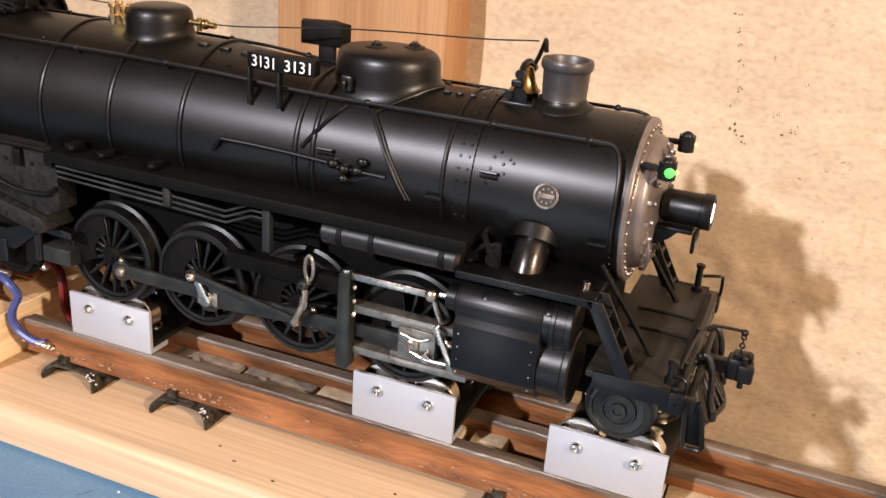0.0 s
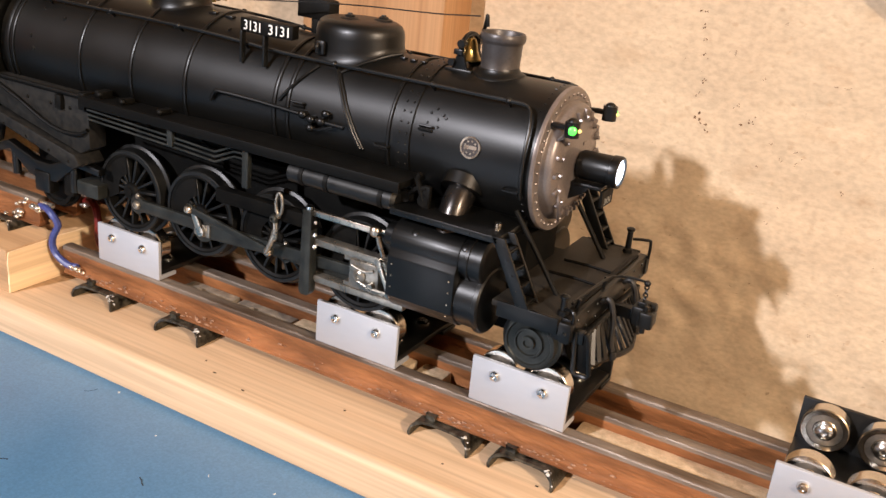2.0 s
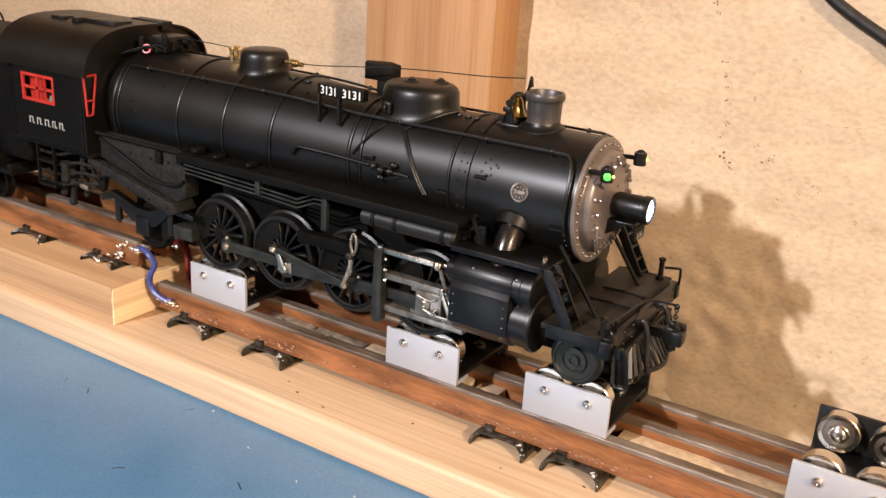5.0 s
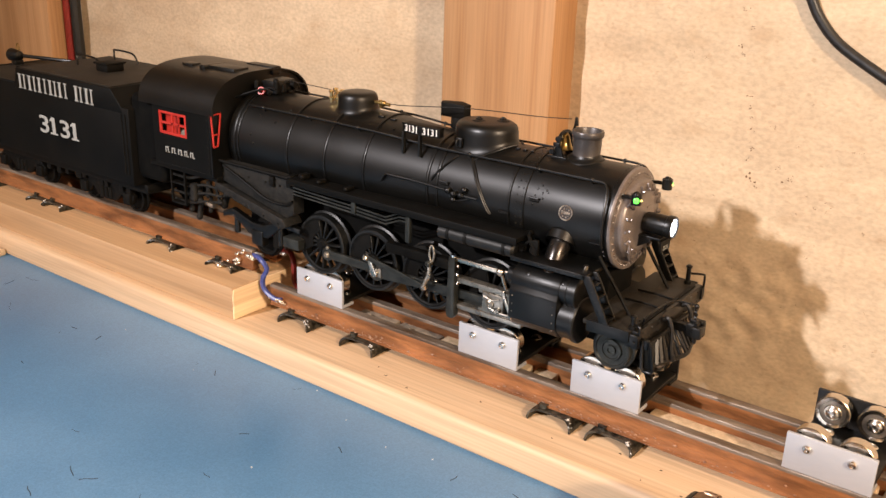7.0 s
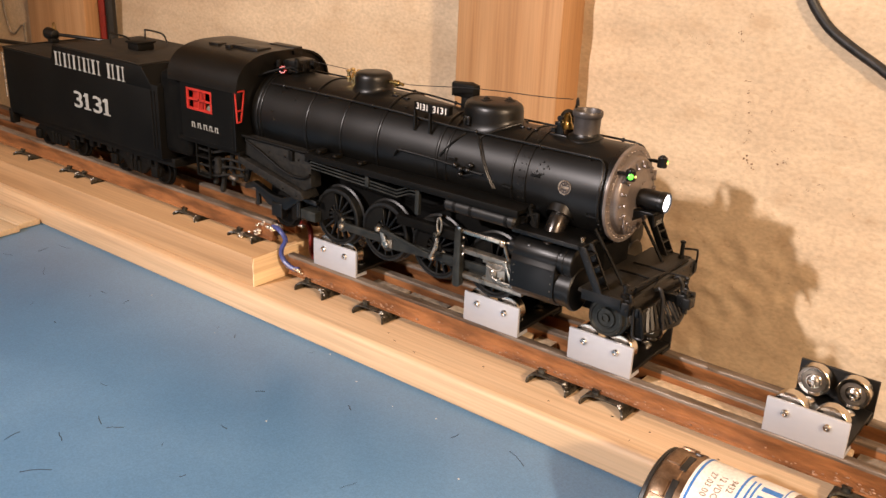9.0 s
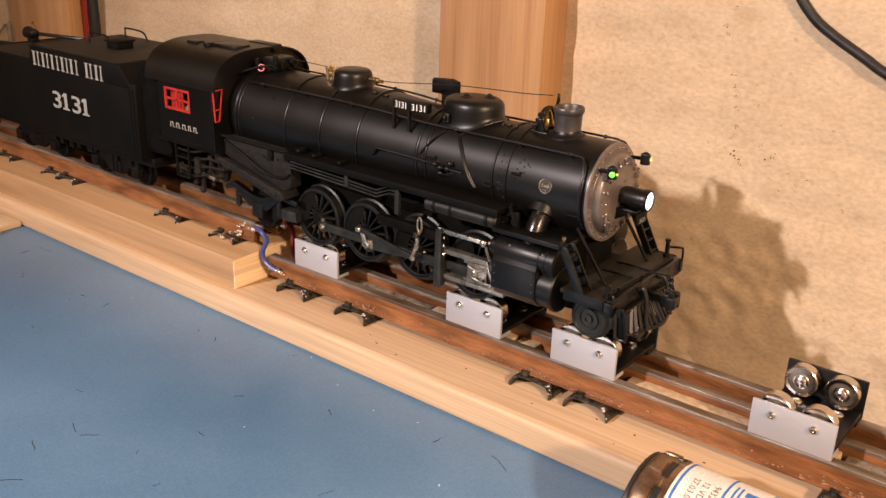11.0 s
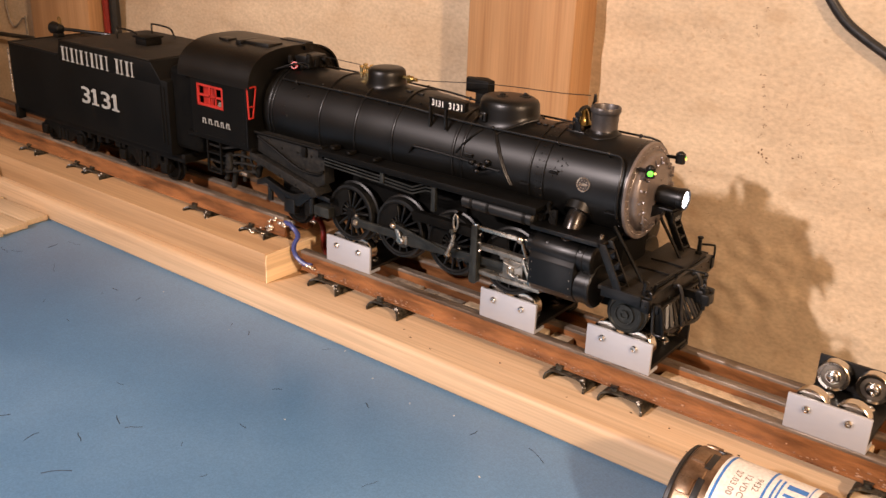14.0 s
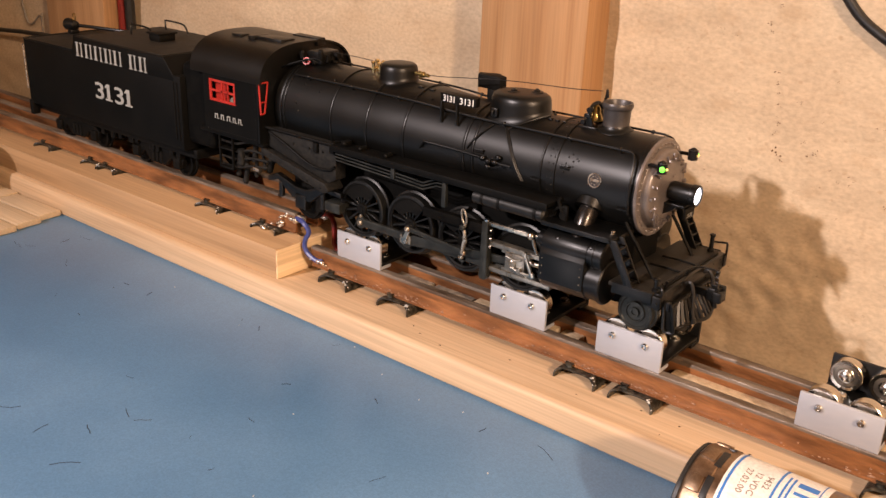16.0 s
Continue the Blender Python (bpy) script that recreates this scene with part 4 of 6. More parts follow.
# bell, whistle, valves and the bell cord
bell = part("bell", add_lathe(body(), [(136.6, 3.9), (136.9, 4.0), (137.5, 3.3), (139.2, 2.5), (141.4, 2.1), (142.8, 1.5), (143.3, 0.5)], Matrix.Translation((-76.8, 0, 0)), 32), BRASS, loco, "tarnished brass bell in a black yoke")
bm = body()
for y in (-4.9, 4.9):
    add_prism(bm, [(-79.6, 133.6), (-74.0, 133.6), (-76.0, 139.0), (-76.2, 142.2), (-77.4, 142.2), (-77.8, 139.0)], y - 0.5, y + 0.5, "y", 0.15)
    add_cyl(bm, (-76.8, y - 1.0, 141.6), (-76.8, y + 1.0, 141.6), 1.2, seg=12)
add_tube(bm, [(-76.8, -4.9, 141.6), (-76.8, -3.0, 143.4), (-76.8, 0, 144.0), (-76.8, 3.0, 143.4), (-76.8, 4.9, 141.6)], 0.75, 8, 4)
add_box(bm, (-81.5, -6, 133.2), (-72.5, 6, 134.6), 0.4)
add_tube(bm, [(-76.8, 4.9, 141.6), (-75.4, 5.0, 145.0), (-73.8, 3.0, 148.4), (-73.2, 2.0, 149.4), (-72.8, 2.0, 146.5)], 0.6, 8, 4)
add_cyl(bm, (-79.2, -6.4, 136.2), (-79.2, -4.8, 136.2), 1.1, seg=12)
add_box(bm, (-78.6, -6.6, 138.6), (-75.6, -5.2, 140.2), 0.3)
part("bell_yoke", bm, SATIN, bell)
bm = body()
for x, y, h in ((-204.5, -2.5, 3.8), (-202.0, -0.5, 3.2), (-205.5, 1.5, 4.2), (-202.6, 3, 3.6)):
    add_lathe(bm, [(138, 1.0), (139.6, 1.0), (139.8, 1.5), (140.6, 1.5), (140.8, 0.9), (139 + h, 0.9), (139.3 + h, 1.3), (140 + h, 1.2), (140.3 + h, 0.3)], Matrix.Translation((x, y, 0)), 16)
part("safety_valves", bm, GOLD, loco, "cluster of bright brass safety valves")
bm = add_tube(body(), [(-179.5, 1, 141.2), (-171, 1, 141.0)], 0.9, 10)
add_ball(bm, (-174.5, 1, 141.1), 1.5, (1, 1, 1), 10, 8)
add_cyl(bm, (-176.5, 1, 139), (-176.5, 1, 142.6), 0.8, seg=10)
part("whistle", bm, BRASS, loco, "small brass whistle")
part("bell_cord", add_tube(body(), [(-240, 3, 143.4), (-205, 2, 142.8), (-172, 1, 141.4), (-150, 3, 143.0), (-136, 5, 144.3), (-115, 3, 146.2), (-90, 1, 147.8), (-74.5, 0, 149.4)], 0.22, 6, 4), RUBBER, loco)

# turret in front of the cab
turret = part("turret", add_box(body(), (-249, -6, 137), (-239, 8, 144), 1.2), SATIN, loco)
bm = body()
r4 = random.Random(21)
for _ in range(16):
    x, y = r4.uniform(-251, -236), r4.uniform(-10, 10)
    z = 138 + r4.uniform(0, 6.5)
    add_cyl(bm, (x, y, z - 3), (x, y, z), r4.uniform(0.7, 1.4), seg=10)
    add_ball(bm, (x, y, z), r4.uniform(0.9, 1.7), (1, 1, 0.8), 8, 6)
for y in (-9, -6, 5, 9):
    add_tube(bm, [(-238, y, 139), (-242, y * 1.3, 140.5), (-250, y * 1.7, 138), (-257, y * 1.9, 135)], 0.5, 6, 4)
add_cyl(bm, (-238, 4, 141.5), (-235.5, 4, 141.5), 1.6, seg=12)
part("turret_valves", bm, DULL, turret)
bm = add_lathe(body(), [(-0.6, 1.4), (-0.6, 2.0), (0.6, 2.0), (0.6, 1.4)], Matrix.Translation((-247, -8.6, 138.6)) @ pose(0, 0, 0, 70, 0, 20), 20, False)
add_tube(bm, [(-247, -6.6, 138), (-247, -8.8, 138.7)], 0.5, 6)
add_box(bm, (-248.6, -8.9, 138.3), (-245.4, -8.4, 138.9))
part("valve_wheel", bm, RED, turret, "red hand wheel")

# number boards over the boiler
def number_board(s, zb, zt, cx, cy, lettered):
    o = [(cx - 10.2, cy - s * 0.7), (cx + 0.3, cy + s * 0.5), (cx + 10.3, cy - s * 0.6), (cx + 9.3, cy - s * 5.0), (cx - 9.4, cy - s * 5.0)]
    board = part("number_board", add_prism(body(), o, zb, zt, "z", 0.3), DULL, loco, "black wedge-shaped number board")
    for x in (cx - 9.4, cx - 0.4):
        part("board_leg", add_box(body(), (x - 0.45, min(cy, cy - s * 2), 126), (x + 0.45, max(cy, cy - s * 2), zb + 0.2), 0.15), SATIN, board)
    if lettered:
        for (x0, y0), (x1, y1) in ((o[0], o[1]), (o[1], o[2])):
            bm = written("3131", 4.2, 0.05, 0.98)
            a = math.atan2(y1 - y0, x1 - x0)
            width = max(v.co.x for v in bm.verts)
            gap = (math.hypot(x1 - x0, y1 - y0) - width) / 2
            m = Matrix.Translation((x0, y0, zb + 0.75)) @ pose(0, 0, 0, 0, 0, math.degrees(a)) @ Matrix.Translation((gap, -0.12, 0)) @ pose(0, 0, 0, 90)
            bmesh.ops.transform(bm, matrix=m, verts=bm.verts[:])
            part("board_number", bm, WHITE, board, "white painted number")
    return board


number_board(-1, 135.6, 139.8, -137.0, -19.5, True)
far_board = part("far_number_board", add_prism(body(), [(-149, 11.5), (-136, 11.5), (-134.5, 15), (-142, 19.5), (-151, 15.5)], 137.8, 144.2, "z", 0.3), DULL, loco, "black wedge-shaped number board, seen from behind")
part("board_leg", add_box(body(), (-143.5, 12, 129), (-138.5, 14, 138), 0.2), DULL, far_board)

# headlight, class lamps and front plate
HEAD_Z = 113.9
head = part("headlight", lathe_x([(-38.0, 3.7), (-37.2, 4.15), (-28.6, 4.25), (-28.4, 4.55), (-26.3, 4.6), (-25.9, 4.4), (-25.8, 3.85), (-26.8, 3.7)], 40, z=HEAD_Z, closed=False), SATIN, loco, "black cylindrical headlight, switched on")
part("headlight_lens", lathe_x([(-27.0, 3.6), (-26.4, 3.4), (-25.9, 2.3), (-25.7, 0.1)], 32, z=HEAD_Z), LAMPWHITE, head, "glowing white headlight lens")
part("headlight_back", lathe_x([(-38.0, 3.7), (-38.4, 2.6), (-38.6, 0.1)], 24, z=HEAD_Z), SATIN, head)
bm = add_box(body(), (-39.4, -4.0, 108.4), (-29.5, 4.0, 109.5), 0.3)
for y in (-3.4, 3.4):
    add_prism(bm, [(-39.6, 108.6), (-33.0, 108.6), (-35.0, 106.4), (-39.2, 104.0)], y - 0.4, y + 0.4, "y")
part("headlight_bracket", bm, SATIN, head)
fp = part("front_number_plate", add_prism(body(), [(-4.6, 108.6), (-3.9, 103.8), (3.9, 103.8), (4.6, 108.6)], -29.4, -28.6, "x"), DULL, loco, "small dark number plate under the headlight")
bm = written("3131", 2.6, 0.04, 1.0)
width = max(v.co.x for v in bm.verts)
bmesh.ops.transform(bm, matrix=Matrix.Translation((-28.55, -width / 2, 104.4)) @ pose(0, 0, 0, 90, 0, 90), verts=bm.verts[:])
part("plate_number", bm, GREYLETTER, fp)
for s in (-1, 1):
    c = Vector((-36.6, s * 14.0, 126.4))
    bm = add_tube(body(), [(-43.2, s * 13.0, 126.4), (-40, s * 13.6, 126.6), (-37, s * 14.0, 126.4)], 0.8, 8, 4)
    add_cyl(bm, c - Vector((0, 0, 2.0)), c + Vector((0, 0, 2.2)), 2.1, seg=20)
    add_ball(bm, c + Vector((0, 0, 2.2)), 1.5, (1, 1, 0.7), 12, 6)
    lamp = part("class_lamp", bm, SATIN, loco, "small black classification lamp with lit lenses")
    for way, mat_, name in ((Vector((0.45, s * -1.0 if s > 0 else -1.0, 0.05)), LAMPGREEN, "green_lens"), (Vector((1, 0.15 * s, 0)), LAMPAMBER, "front_lens")):
        w = way.normalized()
        if s > 0 and name == "green_lens":
            w = Vector((0.3, 1, 0)).normalized()
        r = 1.15 if name == "green_lens" else 0.55
        m = Matrix.Translation(c + w * 1.6) @ w.to_track_quat("Z", "Y").to_matrix().to_4x4()
        part(name, add_lathe(body(), [(0, r), (0.8, r), (1.1, r * 0.6), (1.2, 0.05)], m, 20), mat_, lamp)

# running boards, air tanks, cylinders and rods, on both sides
def flip(points, s):
    return [(u * -s, v) for u, v in points]


for s in (-1, 1):
    def span(y0, y1):
        return (min(s * y0, s * y1), max(s * y0, s * y1))
    ya, yb = span(17, 32.2)
    board = part("running_board", add_box(body(), (-206, ya, 103.6), (-77.5, yb, 105.6), 0.35), FLATBLACK, loco)
    e0, e1 = span(31.2, 32.4)
    part("board_edge", add_box(body(), (-206, e0, 102.6), (-77.5, e1, 105.9), 0.25), FLATBLACK, board)
    ya, yb = span(14, 33)
    fore = part("front_running_board", add_box(body(), (-79.5, ya, 96.6), (-45.4, yb, 98.6), 0.3), BLACK, loco)
    bm = body()
    for k in range(9):
        add_stud(bm, (-78 + 4 * k, s * 33.0, 97.6), (0, s, 0), 0.3)
    part("rivets", bm, BLACK, fore)
    # air tank under the board
    tank = part("air_tank", lathe_x([(-118, 2.0), (-117, 3.2), (-80.5, 3.2), (-79.5, 2.0)], 28, s * 28.6, 99.4), TYRE, loco, "dark grey air tank")
    for x in (-112, -103, -84):
        part("tank_strap", lathe_x([(x - 0.7, 3.1), (x - 0.7, 3.5), (x + 0.7, 3.5), (x + 0.7, 3.1)], 28, s * 28.6, 99.4, False), DULL, tank)
    # step ladder down to the pilot deck
    for y in (33.0, 27.0):
        a, b = span(y - 0.9, y)
        st = part("ladder_side", add_prism(body(), [(-47.4, 98.6), (-43.6, 98.6), (-34.2, 81.0), (-38.0, 81.0)], a, b, "y", 0.15), BLACK, loco)
        bm = body()
        for k in range(5):
            add_stud(bm, (-43.6 + 1.75 * k, s * y, 97 - 3.9 * k), (0, s, 0), 0.3)
        part("rivets", bm, BLACK, st)
    for k in range(4):
        a, b = span(27.2, 32.6)
        x, z = -43.6 + 2.3 * k, 95.0 - 4.3 * k
        part("ladder_step", add_box(body(), (x - 1.8, a, z - 0.4), (x + 1.8, b, z + 0.4), 0.12), BLACK, loco)
    part("front_brace", add_tube(body(), [(-47.6, s * 18.5, 102.0), (-32.4, s * 18, 80.8)], 0.75, 10), DULL, loco)
    # steam pipe between smokebox and cylinder
    pipe = part("steam_pipe", add_tube(body(), [(-65, s * 13, 108), (-65, s * 21.0, 100), (-65, s * 25, 90)], 4.3, 24, 4), PIPEMETAL, loco, "burnished steam pipe")
    part("pipe_collar", add_tube(body(), [(-65, s * 16.4, 106.2), (-65, s * 18.6, 103.4)], 6.4, 28), BLACK, pipe)
    # cylinder block
    prof = [(-12, 93.6)] + [(-25.6 - 6.4 * math.sin(radians(q)), 87.8 + 6.4 * math.cos(radians(q))) for q in range(-20, 101, 12)] + [(-32.9, 84.2), (-33, 72)]
    prof += [(-23.4 - 9.6 * math.sin(radians(q)), 75.7 - 9.6 * math.cos(radians(q))) for q in range(66, -30, -12)] + [(-14, 70), (-11, 80)]
    block = part("cylinder_block", add_prism(body(), flip(prof, s), -79.0, -57, "x", 0.4), SATIN, loco, "satin black cylinder block", sharp=30)
    part("cylinder_cover", lathe_x([(-59, 8.9), (-51.4, 8.9), (-51.0, 9.7), (-49.8, 9.7), (-49.3, 9.2), (-49.2, 8.2), (-49.4, 6), (-49.2, 0.1)], 40, s * 23.4, 75.7), SATIN, block)
    part("valve_cover", lathe_x([(-59, 6.1), (-55.4, 6.1), (-55.2, 6.5), (-54.2, 6.5), (-54.0, 6.2), (-51.6, 6.2), (-51.4, 6.7), (-50.2, 6.7), (-49.8, 6.2), (-49.6, 5.4), (-49.7, 3.2), (-49.5, 0.1)], 36, s * 25.6, 87.8), SATIN, block)
    part("valve_back", lathe_x([(-83.5, 2.2), (-83.0, 3.4), (-80.5, 3.6), (-79.8, 4.8), (-77.3, 5.2)], 30, s * 25.6, 88.0), SATIN, block)
    part("cylinder_back", lathe_x([(-80.5, 4.0), (-80, 5.5), (-79, 8.2), (-77.4, 8.8)], 36, s * 23.4, 75.7), SATIN, block)
    bm = body()
    for x in (-77.4, -58.6):
        for z in (71.5, 75, 78.5, 82):
            add_stud(bm, (x, s * 33.0, z), (0, s, 0), 0.26)
    for x in (-72, -56):
        add_stud(bm, (x, s * 29.6, 92.0), (0, s * 0.6, 0.8), 0.9)
    part("rivets", bm, NICKEL, block)
    bm = add_lathe(body(), [(-0.2, 1.4), (0.5, 1.4), (0.8, 0.9), (0.8, 0.1)], Matrix.Translation((-72, s * 29.6, 91.9)) @ pose(0, 0, 0, s * -40), 14)
    add_lathe(bm, [(-0.2, 1.4), (0.5, 1.4), (0.8, 0.9), (0.8, 0.1)], Matrix.Translation((-56, s * 29.6, 91.9)) @ pose(0, 0, 0, s * -40), 14)
    part("relief_valve", bm, SATIN, block)
    # hanger, slide bars and the still valve gear
    a, b = span(23.6, 27.4)
    part("gear_frame", add_box(body(), (-149, a, 81.6), (-110, b, 86.2), 0.4), FRAMEBLACK, loco)
    a, b = span(24.0, 27.6)
    hanger = part("gear_hanger", add_prism(body(), [(-113.8, 88), (-110.4, 88), (-110.0, 61), (-111.0, 59.6), (-113.6, 59.6), (-114.4, 61)], a, b, "y", 0.5), RODGREY, loco)
    bm = body()
    add_lathe(bm, [(0, 1.3), (0.9, 1.3), (1.2, 0.8), (1.2, 0.1)], Matrix.Translation((-112, s * 26, 88)), 12)
    for z in (84, 80, 76):
        add_stud(bm, (-109.8, s * 25.8, z), (1, 0, 0), 0.8)
    part("hanger_bolts", bm, SCREW, hanger)
    for z in (77.6, 65.4):
        a, b = span(21.6, 25.6)
        part("slide_bar", add_box(body(), (-111, a, z - 1.1), (-77, b, z + 1.1), 0.2), BARSTEEL, loco, "dull grey slide bar")
    part("radius_rod", add_box(body(), (-110.5, min(s * 25.2, s * 26.6), 86.2), (-88.5, max(s * 25.2, s * 26.6), 88.2), 0.3), NICKEL, loco, "bright nickel valve rod")
    bm = add_ball(body(), (-87.6, s * 26.6, 87.4), 1.9, (1, 0.9, 1), 14, 10)
    add_tube(bm, [(-87.6, s * 25.6, 87.4), (-86.4, s * 25.6, 83.5), (-84.6, s * 25.6, 79.6)], 0.9, 8)
    add_tube(bm, [(-88, s * 25.4, 87.4), (-80, s * 25.4, 87.6)], 0.8, 8)
    part("valve_crosshead", bm, NICKEL, loco)
    # pipes and brackets hanging under the running board
    for k in range(3):
        z = 100.6 - 1.6 * k
        bm = add_tube(body(), [(-204, s * 30.2, z + 0.6), (-165, s * 30.3, z - 0.6), (-146.6, s * 30.4, z - 1.4), (-146, s * 30.4, z - 1.2), (-139, s * 30.4, z + 1.8), (-138.4, s * 30.4, z + 2.0), (-134, s * 30.4, z + 2.0)], 0.38, 8)
        part("air_pipe", bm, RODGREY, loco)
    for x, z in ((-133.5, 90.5), (-165, 97)):
        a, b = span(29.4, 31.4)
        part("pipe_hanger", add_box(body(), (x - 1.2, a, z), (x + 1.2, b, 104), 0.3), RODGREY, loco)
    for x, z, l in ((-200, 105.6, 3.6), (-189, 105.6, 2.6), (-172, 105.6, 2.4)):
        bm = add_box(body(), (x - l / 2, min(s * 24, s * 29), z - 0.3), (x + l / 2, max(s * 24, s * 29), z + l * 0.7), 0.5)
        add_ball(bm, (x + l * 0.3, s * 29, z + l * 0.4), 1.1, (1, 1, 1), 8, 6)
        part("board_fitting", bm, DULL, loco)
    # lubricator on the front board
    bm = add_box(body(), (-79.0, min(s * 23, s * 26), 99), (-76.2, max(s * 23, s * 26), 101.4), 0.3)
    for x in (-78.5, -72.6):
        add_cyl(bm, (x, s * 26, 100.6), (x, s * 27.2, 100.6), 1.7, seg=16)
    add_tube(bm, [(-72.6, s * 26.6, 100.6), (-75.2, s * 26.6, 106.5), (-74.2, s * 26.6, 108.2)], 0.8, 8)
    add_tube(bm, [(-78.5, s * 26.6, 100.6), (-74.8, s * 26.6, 103.8), (-71.8, s * 26.6, 104.2)], 0.7, 8)
    add_box(bm, (-73.0, min(s * 25.4, s * 27), 98.4), (-70.6, max(s * 25.4, s * 27), 105.0), 0.3)
    part("lubricator", bm, DULL, loco)
    part("lubricator_cap", add_cyl(body(), (-49.0, s * 26, 98.5), (-49.0, s * 26, 100.0), 0.9, seg=12), NICKEL, loco)
    # firebox side, ash pan and trailing truck
    a, b = span(20, 27.4)
    part("firebox_side", add_prism(body(), [(-258, 104), (-207, 104), (-207, 86), (-212, 83.4), (-258, 94)], a, b, "y", 0.4), ROADBLACK, loco, "dusty grey firebox side")
    a, b = span(18, 29.4)
    part("ash_pan", add_prism(body(), [(-262, 93), (-213, 83), (-210.5, 79.5), (-214, 77.5), (-262, 89)], a, b, "y", 0.5), ROADBLACK, loco, "dusty grey ash pan")
    bm = add_tube(body(), [(-256, s * 28, 102), (-243, s * 28.6, 98), (-225, s * 28.6, 91), (-212, s * 28.4, 90.5), (-207, s * 28, 93)], 0.75, 8, 4)
    add_tube(bm, [(-262, s * 29, 104.6), (-206, s * 29, 104.6)], 0.8, 8)
    for x in (-250, -238, -226, -216):
        add_stud(bm, (x, s * 27.4, 99), (0, s, 0), 0.7)
        add_stud(bm, (x, s * 29.4, 89.3 - (x + 262) * 0.2), (0, s, 0), 0.6)
    add_box(bm, (-222, min(s * 26, s * 29), 98), (-219, max(s * 26, s * 29), 103), 0.3)
    add_box(bm, (-209.5, min(s * 24, s * 29.5), 100), (-206.5, max(s * 24, s * 29.5), 106), 0.3)
    part("firebox_piping", bm, DULL, loco)
    tw = part("trailing_wheel", add_lathe(body(), [(-1.8, 10.4), (-0.4, 10.6), (-0.2, 9.6), (1.8, 9.4), (2.0, 8.0), (1.2, 7.6), (1.2, 2.4), (2.6, 2.2), (2.6, 0.1)], Matrix.Translation((-236, s * 17.8, RAIL_HIGH + 9.4)) @ pose(0, 0, 0, -90 * s), 36), DULL, loco)
    a, b = span(21.5, 25)
    bm = add_prism(body(), [(-262, 76), (-255, 79), (-240, 74.5), (-232, 74.5), (-219, 79.5), (-206, 78), (-206, 75.5), (-218, 76.4), (-229, 68), (-243, 68), (-254, 75.5), (-262, 73)], a, b, "y", 0.5)
    for x in (-253, -221):
        add_cyl(bm, (x, s * 23, 66), (x, s * 23, 77), 1.6, seg=12)
    add_box(bm, (-240, a - 0.6, 63), (-232, b + 0.6, 71), 0.6)
    part("trailing_frame", bm, BLACK, loco)
    part("brake_block", add_box(body(), (-219, min(s * 16, s * 24), 66), (-208, max(s * 16, s * 24), 71.5), 0.6), RODGREY, loco)
    part("brake_block", add_box(body(), (-226, min(s * 18, s * 24), 64), (-221, max(s * 18, s * 24), 76), 0.6), DULL, loco)
    # pilot truck wheel with turned grooves
    pw = add_lathe(body(), [(-2.2, 7.0), (-1.2, 8.2), (-0.2, 8.2), (0.0, 7.3), (2.2, 7.1), (2.4, 6.6), (2.4, 6.1), (1.9, 5.8), (1.6, 4.2), (1.8, 4.0), (2.5, 3.9), (2.5, 3.5), (1.9, 3.3), (1.9, 1.9), (3.0, 1.8), (3.0, 1.1), (2.4, 1.0), (2.4, 0.1)], Matrix.Translation((-38.0, s * 17.8, 65.0)) @ Matrix.Diagonal((1.12, 1.0, 1.12, 1)) @ pose(0, 0, 0, -90 * s), 48)
    part("pilot_wheel", pw, RODGREY, loco, "dark grey pilot wheel")
    a, b = span(11.5, 14.5)
    part("pilot_frame", add_prism(body(), [(-47, 71), (-44, 74.4), (-36, 75.4), (-28, 74.6), (-23, 73.5), (-22.6, 70.5), (-25, 70.5), (-28, 71.0), (-37, 72.4), (-43, 71.4), (-46, 69.5)], a, b, "y", 0.4), RODGREY, loco)

# frame, deck and pilot
part("main_frame", add_box(body(), (-256, -11, 62), (-46, 11, 93), 0.6), FRAMEBLACK, loco)
part("saddle", add_box(body(), (-78, -14, 70), (-54, 14, 97), 1.0), BLACK, loco)
plan = [(-62, -16.6), (-45.2, -16.6), (-45.2, -32.6), (-25.4, -32.6), (-25.4, 32.6), (-45.2, 32.6), (-45.2, 16.6), (-62, 16.6)]
deck = part("pilot_deck", add_prism(body(), plan, 79.2, 81.0, "z", 0.3), DECKBROWN, loco, "black pilot deck, lifted to brown for the light on it")
beam = part("pilot_beam", add_box(body(), (-25.4, -31, 73.8), (-22.6, 31, 81.2), 0.4), BLACK, loco)
for y in (-26, -19, -12, 12, 19, 26):
    bm = body()
    for z in (75.4, 79.4):
        add_stud(bm, (-22.6, y, z), (1, 0, 0), 0.45)
    part("beam_bolts", bm, SATIN, beam)
for s in (-1, 1):
    bm = add_box(body(), (-27.6, min(s * 29.2, s * 32.4), 74.6), (-21.8, max(s * 29.2, s * 32.4), 80.4), 1.0)
    for x in (-26.0, -23.4):
        add_stud(bm, (x, s * 32.4, 77.4), (0, s, 0), 0.6)
    part("corner_bracket", bm, SATIN, beam)
part("deck_sill", add_box(body(), (-25.6, -27, 81.0), (-24.2, 27, 81.8), 0.2), DULL, beam)
part("deck_side", add_box(body(), (-43.4, -33.0, 76.6), (-25.5, -31.9, 81.2), 0.25), BLACK, deck)
part("deck_side", add_box(body(), (-43.4, 31.9, 76.6), (-25.5, 33.0, 81.2), 0.25), BLACK, deck)
